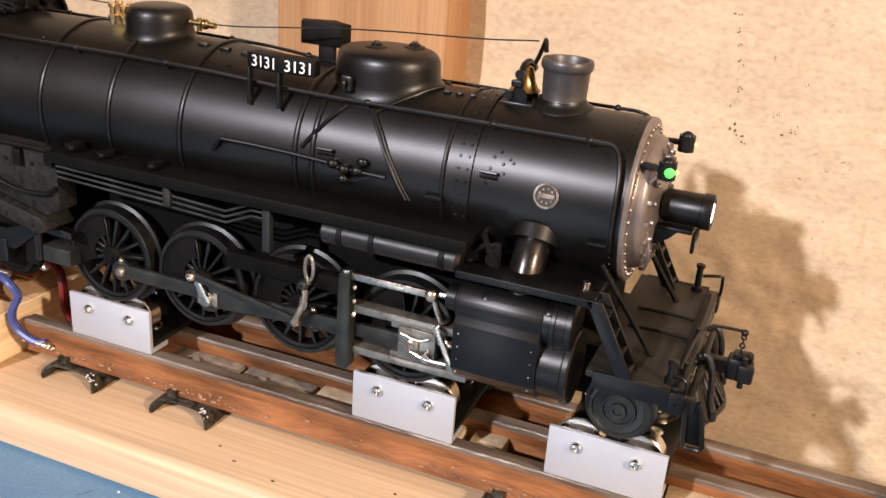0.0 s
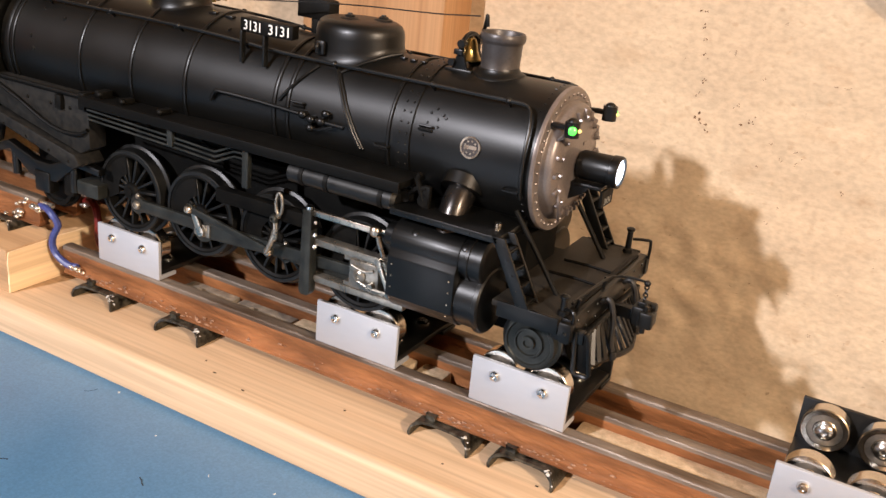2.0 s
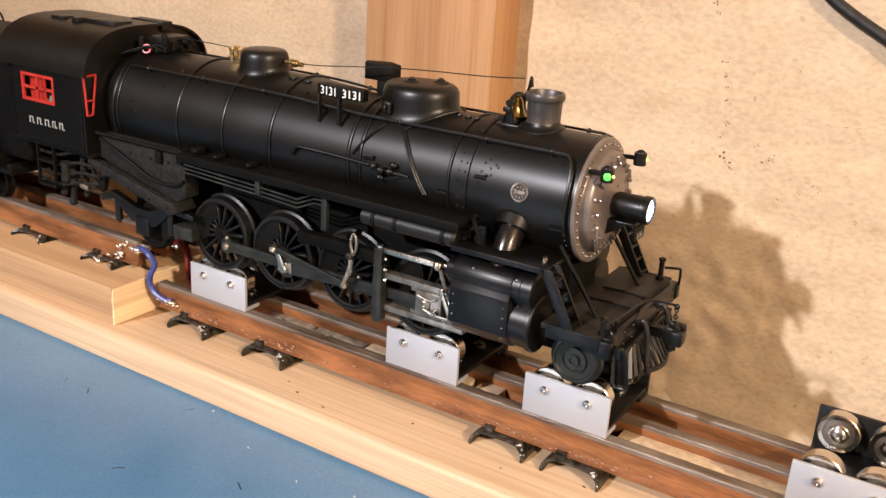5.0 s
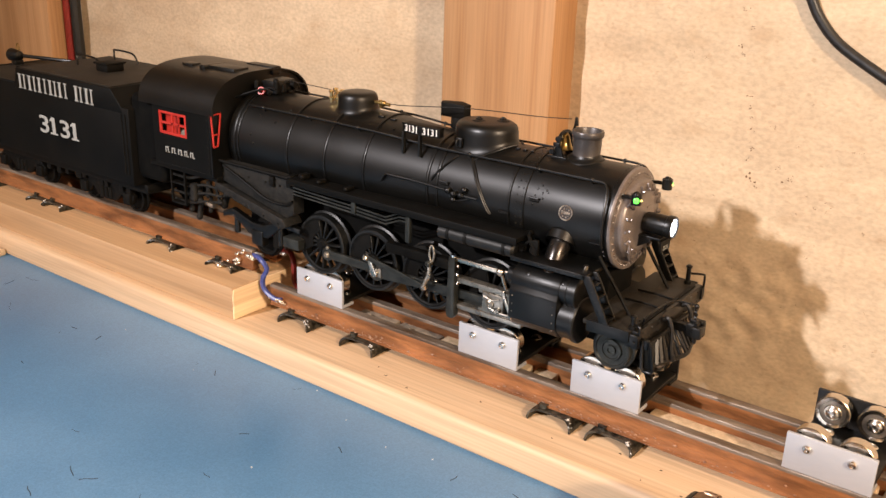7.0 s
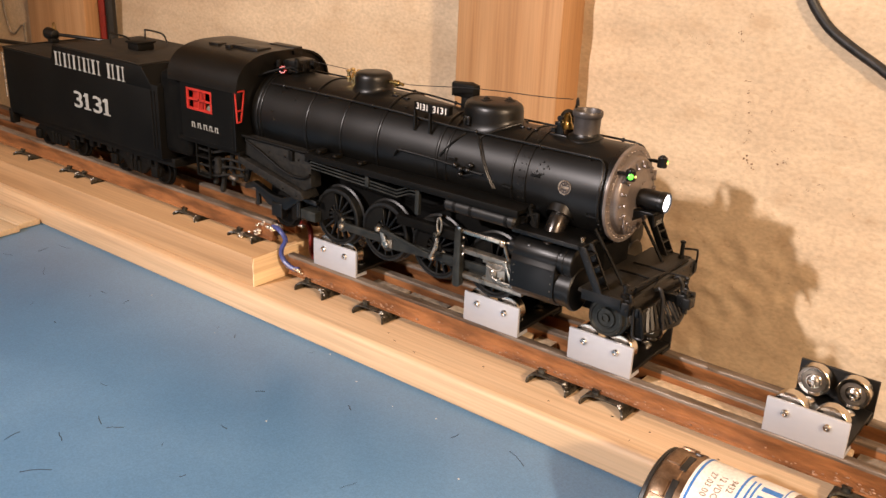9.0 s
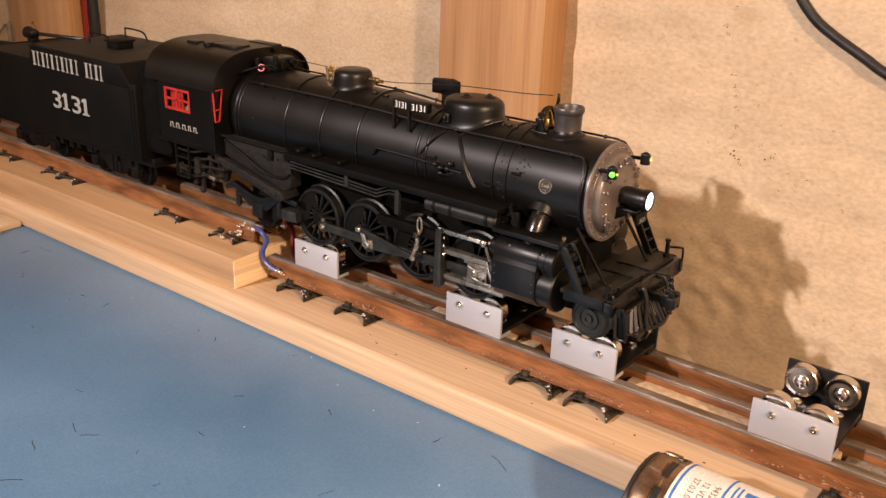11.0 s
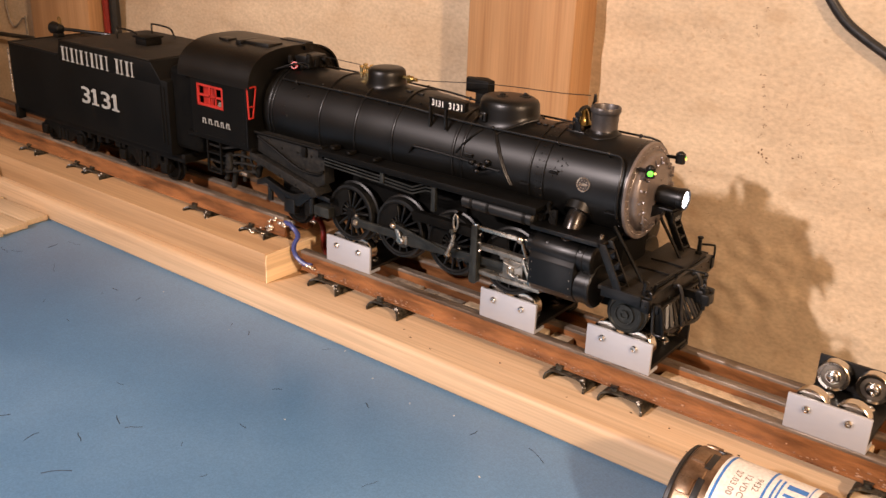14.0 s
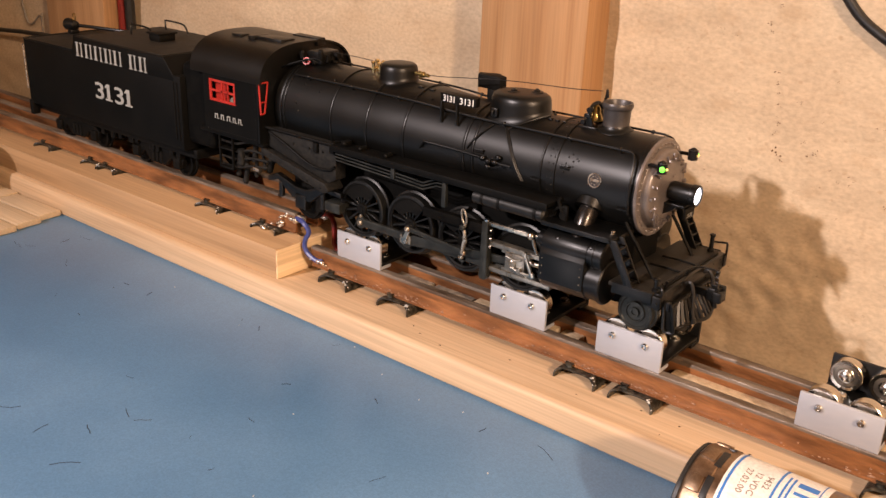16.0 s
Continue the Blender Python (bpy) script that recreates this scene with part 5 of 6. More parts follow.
cow = part("cowcatcher", add_tube(body(), [(-19.8, -25, 65.0), (-19.0, -18, 64.4), (-15.6, -6, 63.5), (-14.6, 0, 63.2), (-15.6, 6, 63.5), (-19.0, 18, 64.4), (-19.8, 25, 65.0)], 0.9, 8, 4), BLACK, loco, "black slatted pilot")
for k in range(-7, 8):
    y = 3.3 * k
    t = abs(y) / 25
    foot = Vector((-14.6 - 5.0 * t, y, 63.4 + 1.5 * t))
    top = Vector((-21.0, y * 0.84, 73.6))
    d = foot - top
    turn = d.to_track_quat("Z", "X").to_matrix().to_4x4()
    part("pilot_slat", add_box(body(), (-0.5, -0.8, -0.4), (0.5, 0.8, d.length), 0.2, Matrix.Translation(top) @ turn, 1), BLACK, cow)
part("slat_bar", add_box(body(), (-22.4, -22, 72.8), (-20.6, 22, 74.4), 0.3), BLACK, cow)
for s in (-1,):
    bm = add_tube(body(), [(-21.8, s * 28.6, 77.4), (-20.9, s * 28.6, 66.0), (-20.2, s * 28.6, 65.0), (-17.0, s * 28.4, 65.0), (-16.4, s * 28.4, 66.0), (-18.0, s * 28.4, 75.6), (-19.0, s * 28.4, 77.4)], 0.65, 8)
    part("pilot_side_frame", bm, BLACK, cow)
    part("pilot_side_plate", add_prism(body(), [(-21.6, 77.2), (-19.0, 77.2), (-16.8, 65.8), (-20.6, 65.8)], min(s * 27.4, s * 28.0), max(s * 27.4, s * 28.0), "y", 0.2), DULL, cow)
    part("pilot_side_stay", add_box(body(), (-24.0, min(s * 26.4, s * 28.6), 73.8), (-19.4, max(s * 26.4, s * 28.6), 77.6), 0.4), BLACK, cow)
coupler = part("coupler", add_box(body(), (-15.6, -2.4, 71.4), (-10.6, 3.0, 77.6), 1.0), SATIN, loco, "black knuckle coupler")
bm = add_box(body(), (-23, -1.5, 72.6), (-14, 1.5, 76.2), 0.4)
add_box(bm, (-12.8, -4.0, 72.0), (-8.6, -1.4, 77.0), 0.8)
add_box(bm, (-14.6, 1.2, 71), (-9.4, 4.2, 78.0), 0.9)
add_box(bm, (-10.4, -1.8, 72.6), (-9.0, 1.6, 76.6), 0.4)
add_cyl(bm, (-11.4, -2.2, 70.2), (-11.4, -2.2, 78.6), 0.8, seg=10)
add_box(bm, (-14.4, -1.4, 77.4), (-11.4, 1.6, 79.0), 0.4)
part("knuckle", bm, SATIN, coupler)
bm = add_tube(body(), [(-24.4, -27, 84.0), (-24.2, -23, 84.2), (-22.4, -3, 84.6), (-14.6, 0, 84.8), (-12.8, 0, 84.2)], 0.4, 8, 4)
add_ball(bm, (-12.8, 0, 84.4), 1.0, (1, 1, 1), 10, 7)
for k in range(4):
    add_lathe(bm, [(-0.25, 0.45), (-0.25, 0.8), (0.25, 0.8), (0.25, 0.45)], Matrix.Translation((-12.8, 0, 83.2 - 1.2 * k)) @ pose(0, 0, 0, 90, 0, 90 * (k % 2)), 10, False)
for y in (-24, -4):
    add_cyl(bm, (-24.2, y, 81), (-23.6, y, 84.6), 0.6, seg=8)
part("lift_lever", bm, SATIN, coupler)
for s in (-1, 1):
    tall = 0 if s > 0 else -2.6
    bm = add_lathe(body(), [(80.8, 1.6), (82.2, 1.5), (82.6, 1.0), (88.0 + tall, 0.9), (88.3 + tall, 1.35), (89.0 + tall, 1.35), (89.4 + tall, 0.6)], Matrix.Translation((-28.6 if s > 0 else -26.0, s * 28.8, 0)), 14)
    add_tube(bm, [(-27.6 if s > 0 else -25.4, s * 29.2, 85.6 + tall), (-23.0, s * 30.4, 86.0 + tall), (-22.2, s * 30.8, 85.2 + tall), (-22.2, s * 30.8, 80.2), (-23.4, s * 30.4, 79.4)], 0.5, 8, 2)
    part("flag_post", bm, SATIN, loco)
    bm = add_tube(body(), [(-22.4, s * 9, 79), (-20, s * 9, 80), (-18.2, s * 9.4, 76), (-17.4, s * 10, 69), (-16.4, s * 10.4, 65.5)], 0.85, 8, 5)
    add_cyl(bm, (-16.4, s * 10.4, 66), (-16.2, s * 10.4, 63.6), 1.2, seg=10)
    part("air_hose", bm, RUBBER, loco)
part("deck_rail", add_tube(body(), [(-41, -5, 81.6), (-33, -5, 81.9), (-26, -5, 81.6)], 0.5, 6), DULL, deck)
part("deck_rail", add_tube(body(), [(-41, 7, 81.6), (-33, 7, 81.9), (-26, 7, 81.6)], 0.5, 6), DULL, deck)

# cab
def roof_arc(w, z0, h, n=26):
    out = []
    for k in range(n + 1):
        a = math.pi * k / n
        c, s = math.cos(a), math.sin(a)
        out.append((-w * math.copysign(abs(c) ** 0.72, c), z0 + h * abs(s) ** 0.86))
    return out


ROOF_Z, ROOF_H = 127.6, 19.6
outer, inner = roof_arc(33.8, ROOF_Z, ROOF_H), roof_arc(32.8, ROOF_Z, ROOF_H - 1.0)
roof = part("cab_roof", add_prism(body(), outer + inner[::-1], -314, -255.5, "x"), BLACK, loco, "curved black cab roof", sharp=25)
for x0, x1, y0, y1 in ((-281, -262, -13, -3), (-300, -292, -15, -9), (-285, -281, -16, -2), (-276, -256, 8, 14)):
    bm = body()
    zt = max(ROOF_Z + ROOF_H * abs(math.sin(math.acos(min(1, abs(y) / 33.8)))) ** 0.86 for y in (y0, y1))
    add_box(bm, (x0, y0, zt - 3.4), (x1, y1, zt + 0.9), 0.3)
    part("roof_hatch", bm, BLACK, roof)
for s in (-1, 1):
    a, b = min(s * 32.4, s * 33.4), max(s * 32.4, s * 33.4)
    wall = body()
    add_box(wall, (-303.5, a, 95.8), (-259, b, 113.2))
    add_box(wall, (-303.5, a, 125.3), (-259, b, 128.4))
    add_box(wall, (-303.5, a, 113.2), (-298.6, b, 125.3))
    add_box(wall, (-276.6, a, 113.2), (-259, b, 125.3))
    cabside = part("cab_side", wall, FLATBLACK, loco, "black cab side with a red-framed window")
    win = part("cab_window", add_box(body(), (-298.6, a + 0.2, 113.2), (-276.6, b - 0.2, 114.6)), RED, loco, "red cab window sash")
    for q in ((-298.6, 123.9, -276.6, 125.3), (-298.6, 114.6, -296.9, 123.9), (-278.2, 114.6, -276.6, 123.9), (-288.6, 114.6, -287.4, 123.9), (-296.9, 118.6, -278.2, 119.7), (-283.4, 114.6, -282.6, 123.9)):
        part("sash_bar", add_box(body(), (q[0], a + 0.15, q[1]), (q[2], b - 0.15, q[3])), RED, win)
    part("drawn_shade", add_box(body(), (-297, s * 30.0 - 0.3, 113.5), (-287, s * 30.0 + 0.3, 125)), RED, win, "red shade behind the window")
    bm = body()
    for k in range(11):
        add_stud(bm, (-260.4, s * 33.4, 98 + 2.7 * k), (0, s, 0), 0.28)
    for k in range(15):
        add_stud(bm, (-301 + 2.8 * k, s * 33.4, 97.2), (0, s, 0), 0.28)
    part("rivets", bm, BLACK, cabside)
    if s < 0:
        # the railway's initials stand as plain strokes
        bm = body()
        x = -294.6
        for w, g in ((2.6, 1.3), (2.6, 1.4), (2.8, 1.0), (2.2, 1.2), (2.4, 1.0)):
            for u in (0, w - 0.6):
                add_box(bm, (x + u, -33.55, 103.6), (x + u + 0.6, -33.3, 106.6))
            add_box(bm, (x + 0.3, -33.55, 105.9), (x + w - 0.3, -33.3, 106.5))
            add_box(bm, (x + w + 0.4, -33.55, 103.6), (x + w + 0.9, -33.3, 104.1))
            x += w + g + 1.2
        part("initials_lettering", bm, GREYLETTER, cabside, "grey-white plain lettering strokes")
    # front window beside the boiler
    frame_pts = [(-256.9, s * 33.4, 128.2), (-256.9, s * 27.4, 128.4), (-256.9, s * 30.0, 112.2), (-256.9, s * 32.6, 112.0)]
    bm = body()
    for i in range(4):
        add_tube(bm, [frame_pts[i], frame_pts[(i + 1) % 4]], 0.48, 6)
    add_tube(bm, [(-256.9, s * 32.9, 118.2), (-256.9, s * 29.0, 118.2)], 0.42, 6)
    part("front_window_frame", bm, RED, loco, "narrow red front window frame")
    # steps, injector and piping below the cab
    bm = add_box(body(), (-296, min(s * 27, s * 31), 75), (-284, max(s * 27, s * 31), 76.2), 0.3)
    for x in (-295.5, -284.5):
        add_box(bm, (x - 0.5, min(s * 29.6, s * 30.8), 75), (x + 0.5, max(s * 29.6, s * 30.8), 96.5))
    add_box(bm, (-296, min(s * 27, s * 31), 86), (-284, max(s * 27, s * 31), 87), 0.3)
    part("cab_step", bm, DULL, loco)
    bm = body()
    r5 = random.Random(31 + s)
    for _ in range(9):
        x, z = r5.uniform(-290, -262), r5.uniform(70, 92)
        y = s * r5.uniform(22, 29)
        add_cyl(bm, (x, y, z - 4), (x + r5.uniform(-3, 3), y, z + 4), r5.uniform(0.8, 2.0), seg=10)
        add_ball(bm, (x, y, z - 4), r5.uniform(1.0, 1.9), (1, 1, 1), 8, 6)
    for k in range(4):
        z = 93 - 4.5 * k
        add_tube(bm, [(-300, s * 26, z - 4), (-284, s * 28, z - 3), (-272, s * 28, z), (-258, s * 28, z - 1 + k)], 0.7, 8, 4)
    part("injector_piping", bm, ROADBLACK, loco)
    part("bright_union", add_cyl(body(), (-268.5, s * 29, 79.5), (-263.5, s * 29, 79.0), 1.3, seg=12), NICKEL, loco)
front_arc = roof_arc(33.4, ROOF_Z, ROOF_H - 1.2)
part("cab_front", add_prism(body(), [(-33.2, 96)] + front_arc + [(33.2, 96)], -259.4, -257.8, "x"), BLACK, loco)
part("cab_floor", add_box(body(), (-312, -31, 93.4), (-258, 31, 95.8), 0.4), DULL, loco)
part("backhead", add_box(body(), (-275, -22, 95.8), (-259.6, 22, 134), 3), DULL, loco)
part("cab_seat", add_box(body(), (-296, -29, 95.8), (-284, -20, 116), 2), FIBRE, loco)
part("cab_apron", add_box(body(), (-330, -29, 82), (-303.6, 29, 130), 4.5, None, 4), FRAMEBLACK, loco, "black folded apron between cab and tender")


# driving wheels
def wheel_mesh(with_rim):
    """A spoked driving wheel about the y axis; its face looks to -y, its crank pin stands at PIN."""
    bm = body()
    side = pose(0, 0, 0, 90)
    if with_rim == "tyre":
        return add_lathe(bm, [(-2.6, 13.6), (-2.6, 16.2), (-1.7, 16.3), (-1.2, 15.3), (2.2, 14.9), (2.5, 14.6), (2.5, 13.6)], side, 56, False)
    add_lathe(bm, [(-2.2, 12.3), (-2.2, 13.7), (2.2, 13.7), (2.4, 13.2), (2.0, 12.3), (-2.2, 12.3)], side, 56, False)
    add_lathe(bm, [(-2.4, 3.6), (1.6, 3.4), (2.6, 2.8), (2.7, 1.6), (3.1, 1.5), (3.1, 0.05)], side, 24)
    c, s = math.cos(PIN), math.sin(PIN)
    m = Matrix.Translation((CRANK * c, 0, CRANK * s))
    add_lathe(bm, [(-1.5, 2.9), (1.8, 2.7), (2.8, 2.2), (2.9, 0.05)], m @ side, 20)
    add_box(bm, (0, -2.2, -2.3), (CRANK, 0, 2.3), 0.4, pose(0, 0, 0, 0, -math.degrees(PIN), 0))
    # crescent balance weight opposite the pin
    mid, half = PIN + math.pi, radians(52)
    arc = [(12.6 * math.cos(mid + half * k / 9), 12.6 * math.sin(mid + half * k / 9)) for k in range(-9, 10)]
    chord = [(6.2 * math.cos(mid + half * 0.9 * k / 4), 6.2 * math.sin(mid + half * 0.9 * k / 4)) for k in range(4, -5, -1)]
    add_prism(bm, arc + chord, -2.0, 0.5, "y")
    return bm


WHEELS = []
center_mesh = mesh_of("driving_wheel", wheel_mesh("centre"), DULL)
tyre_mesh = mesh_of("tyre", wheel_mesh("tyre"), TYRE)
spoke_mesh = mesh_of("spoke", add_box(body(), (-0.5, -1.7, 3.0), (0.5, 1.0, 12.7), 0.2, None, 1), TYRE)
for s in (-1, 1):
    for x in DRIVERS:
        at = Vector((x, s * 17.6, AXLE_Z))
        w = new("driving_wheel", center_mesh)
        w.parent = loco
        w.location = (at - PIVOT[loco]) * MM
        t = new("tyre", tyre_mesh)
        t.parent = w
        for k in range(15):
            spoke = new("spoke", spoke_mesh)
            spoke.parent = w
            spoke.rotation_euler.y = 2 * math.pi * (k + 0.5) / 15
        WHEELS.append((w, at, 0 if s < 0 else 180))
for x in DRIVERS:
    part("axle", add_cyl(body(), (x, -16, AXLE_Z), (x, 16, AXLE_Z), 2.4, seg=16), DULL, loco)


# rods on the near and far side
def pin_at(x, alpha):
    a = PIN - radians(alpha)
    return Vector((x + CRANK * math.cos(a), 0, AXLE_Z + CRANK * math.sin(a)))


ROD_LEN = math.hypot(-91.5 - pin_at(-163, 0).x, AXLE_Z - pin_at(-163, 0).z)
ECC = (4.9, radians(62))
LINK, LINK_ARM = Vector((-123.3, 0, 82.4)), 12.6


def ecc_at(alpha):
    a = ECC[1] - radians(alpha)
    return Vector((-163 + ECC[0] * math.cos(a), 0, AXLE_Z + ECC[0] * math.sin(a)))


def link_foot(phi):
    return LINK + LINK_ARM * Vector((math.sin(phi), 0, -math.cos(phi)))


PHI0 = math.asin(-3.3 / LINK_ARM)
ECC_LEN = (link_foot(PHI0) - ecc_at(0)).length


def link_angle(alpha):
    lo, hi = -1.0, 1.0
    for _ in range(40):
        mid = (lo + hi) / 2
        if (link_foot(mid) - ecc_at(alpha)).length > ECC_LEN:
            hi = mid
        else:
            lo = mid
    return lo


RODS = []


def rod_outline(a, b, w0, w1, boss0, boss1, n=10):
    """A flat rod between two pins with round bosses at its ends, as an outline in x and z."""
    d = (b - a).normalized()
    up = Vector((-d.z, 0, d.x))
    pts = []
    for c, boss, w, sign in ((a, boss0, w0, -1), (b, boss1, w1, 1)):
        half = math.asin(min(1, w / boss))
        for k in range(n + 1):
            t = -(math.pi - half) + 2 * (math.pi - half) * k / n
            pts.append(c + boss * (sign * d * math.cos(t) + sign * up * math.sin(t)))
    return [(p.x, p.z) for p in pts]


for s in (-1, 1):
    def band(y0, y1):
        return min(s * y0, s * y1), max(s * y0, s * y1)

    first, last = pin_at(-196, 0), pin_at(-97, 0)
    lo, hi = band(20.6, 22.2)
    bm = add_prism(body(), rod_outline(first, last, 2.1, 2.1, 3.3, 3.3), lo, hi, "y", 0.25)
    for x in DRIVERS[1:3]:
        add_cyl(bm, pin_at(x, 0) + Vector((0, lo, 0)), pin_at(x, 0) + Vector((0, hi, 0)), 2.9, seg=24)
    anchor = Vector((first.x, s * 21.4, first.z))
    side_rod = part("side_rod", bm, RODGREY, loco, "blackened steel side rod", at=anchor)
    for x in DRIVERS:
        bm = body()
        way = Vector((0, s, 0))
        screw(bm, pin_at(x, 0) + Vector((0, s * 22.2, 0)), way, 1.6)
        add_ball(bm, pin_at(x, 0) + Vector((0, s * 21.8, 3.3)), 0.9, (1, 1, 1.2), 8, 6)
        part("pin_nut", bm, BARSTEEL, side_rod, "steel crank pin nut")
    RODS.append((side_rod, "side", anchor))

    a, b = pin_at(-163, 0), Vector((-91.5, 0, AXLE_Z))
    lo, hi = band(22.6, 24.4)
    anchor = Vector((a.x, s * 23.5, a.z))
    main_rod = part("main_rod", add_prism(body(), rod_outline(a, b, 2.7, 1.6, 4.3, 2.6), lo, hi, "y", 0.3), RODGREY, loco, "blackened steel main rod", at=anchor)
    bm = body()
    screw(bm, a + Vector((0, s * 24.4, 0)), (0, s, 0), 2.2)
    for dx in (-2.6, 2.6):
        add_box(bm, (a.x + dx - 0.8, min(s * 24.2, s * 25.0), a.z - 2.0), (a.x + dx + 0.8, max(s * 24.2, s * 25.0), a.z + 2.4), 0.25)
    part("rod_bolts", bm, BARSTEEL, main_rod, "bright rod-end bolts")
    RODS.append((main_rod, "main", anchor))

    anchor = Vector((b.x, s * 23, b.z))
    lo, hi = band(20.5, 26)
    bm = add_box(body(), (b.x - 5.2, lo, 66.8), (b.x + 5.6, hi, 76.2), 0.6)
    add_box(bm, (b.x - 7.5, lo + 0.8, 75.0), (b.x + 8, hi - 0.8, 76.4), 0.2)
    add_box(bm, (b.x - 7.5, lo + 0.8, 66.6), (b.x + 8, hi - 0.8, 68.0), 0.2)
    crosshead = part("crosshead", bm, BARSTEEL, loco, "bright nickel crosshead", at=anchor)
    bm = body()
    screw(bm, (b.x - 1, s * 26, AXLE_Z), (0, s, 0), 2.2)
    add_cyl(bm, (b.x + 3.6, s * 26, 69.4), (b.x + 3.6, s * 27.6, 69.4), 1.2, seg=12)
    add_tube(bm, [(b.x - 4, s * 26.4, 74.4), (b.x + 1, s * 26.8, 73.6), (b.x + 4, s * 26.4, 74.6)], 0.4, 8, 3)
    add_tube(bm, [(b.x - 1, s * 26.8, 70.0), (b.x + 4, s * 27.2, 69.0), (b.x + 10.5, s * 27.2, 69.2)], 0.5, 8, 3)
    part("crosshead_pin", bm, BARSTEEL, crosshead)
    lo, hi = band(27.2, 28.4)
    top, foot = Vector((b.x + 6.6, 0, 78.6)), Vector((b.x + 11, 0, 69.6))
    part("combination_lever", add_prism(body(), rod_outline(top, foot, 0.75, 0.75, 1.2, 1.5), lo, hi, "y", 0.15), NICKEL, crosshead)
    part("piston_rod", add_cyl(body(), (b.x + 5, s * 23.4, 73.4), (b.x + 20, s * 23.4, 73.4), 1.3, seg=14), NICKEL, crosshead)
    RODS.append((crosshead, "cross", anchor))

    c, d = pin_at(-163, 0), ecc_at(0)
    lo, hi = band(25.0, 26.2)
    anchor = Vector((-163, s * 25.5, AXLE_Z))
    crank = part("eccentric_crank", add_prism(body(), rod_outline(c, d, 1.3, 1.1, 1.9, 1.6), lo, hi, "y", 0.2), NICKEL, loco, at=anchor)
    RODS.append((crank, "spin", anchor))
    e = link_foot(PHI0)
    lo, hi = band(26.4, 27.4)
    anchor = Vector((d.x, s * 27, d.z))
    ecc_rod = part("eccentric_rod", add_prism(body(), rod_outline(d, e, 1.15, 1.0, 1.9, 1.6), lo, hi, "y", 0.2), RODGREY, loco, "blackened eccentric rod", at=anchor)
    for spot in (e, d):
        bm = body()
        screw(bm, spot + Vector((0, s * 27.4, 0)), (0, s, 0), 1.55)
        part("rod_pin", bm, NICKEL, ecc_rod)
    RODS.append((ecc_rod, "ecc", anchor))

    tilt = Vector((math.sin(PHI0), 0, -math.cos(PHI0)))
    ends = [LINK - tilt * 7.6, LINK + tilt * LINK_ARM]
    anchor = Vector((LINK.x, s * 28.4, LINK.z))
    bow = Vector((1.25, 0, 0))
    out = Vector((0, s * 28.6, 0))
    mid = LINK + Vector((1.4, 0, 5.2))
    ring = [mid + out + Vector((1.25 * math.cos(k * math.pi / 8), 0, 3.6 * math.sin(k * math.pi / 8))) for k in range(17)]
    bm = add_tube(body(), ring, 0.5, 8)
    add_tube(bm, [mid + out + Vector((0, 0, -3.8)), LINK + out, LINK + tilt * 4 + bow + out, ends[1] + Vector((1.6, 0, 3.4)) + out, ends[1] + Vector((0, s * 28.4, 0))], 0.85, 8, 4)
    add_ball(bm, LINK + tilt * 5.5 + bow + out, 1.5, (0.8, 0.6, 1.5), 10, 8)
    link = part("expansion_link", bm, BARSTEEL, loco, "worn steel curved expansion link", at=anchor)
    bm = body()
    screw(bm, LINK + Vector((0, s * 29, 0.3)), (0, s, 0), 1.5)
    part("link_pivot", bm, RODGREY, link)
    RODS.append((link, "link", anchor))


# ---- tender ----
tender = thing("tender", (-410, 0, RAIL_HIGH), "black oil tender with grey-white lettering on the raised track", "tender")
TX0, TX1 = -497, -325.5
tank = part("tender_tank", add_box(body(), (TX0, -33, 78), (TX1, 33, 121.4), 0.6), FLATBLACK, tender, "black tender tank")
side_shape = [(-437, 120), (-434, 130.6), (-340, 130.6), (-330.5, 120.4), (-330.5, 118), (-437, 118)]
part("bunker", add_prism(body(), side_shape, -33.05, 33.05, "y", 0.4), FLATBLACK, tender, "raised oil bunker")
part("deck_panel", add_box(body(), (-433, -31.4, 130.5), (-343, 31.4, 131.0), 0.1), DECKBROWN, tender, "dull dark deck")
part("deck_panel", add_box(body(), (-495.6, -31.4, 121.3), (-438, 31.4, 121.8), 0.1), DECKBROWN, tender, "dull dark deck")
for s in (-1, 1):
    part("deck_rim", add_box(body(), (TX0, min(s * 32.2, s * 33.2), 121), (-437, max(s * 32.2, s * 33.2), 122.4), 0.2), BLACK, tender)
part("deck_rim", add_box(body(), (TX0 - 0.1, -33, 121), (TX0 + 0.9, 33, 122.4), 0.2), BLACK, tender)
hatch = part("oil_hatch", add_box(body(), (-391, -7, 130.9), (-380, 5, 135.4), 0.8), DULL, tender)
part("hatch_lid", add_box(body(), (-392, -8, 135.2), (-379, 6, 136.4), 0.5), DULL, hatch)
part("fill_hatch", add_box(body(), (-478, -8, 121.7), (-462, 2, 123.8), 0.6), DULL, tender)
for y in (-2, 24):
    part("grab_rail", add_tube(body(), [(-417, y, 130.8), (-417, y, 136.6), (-415.6, y, 137.6), (-402, y, 137.4), (-396, y, 136.0), (-393, y, 131)], 0.6, 8, 2), SATIN, tender)
backup = part("backup_lamp", add_lathe(body(), [(0, 3.6), (0.6, 4.2), (7, 3.8), (10, 3.0), (11, 0.2)], Matrix.Translation((-500, 2, 127.6)) @ ALONG, 24), SATIN, tender, "black backup lamp with a wire loop")
part("lamp_stand", add_box(body(), (-496, -1, 121.6), (-491, 5, 124.6), 0.4), SATIN, backup)
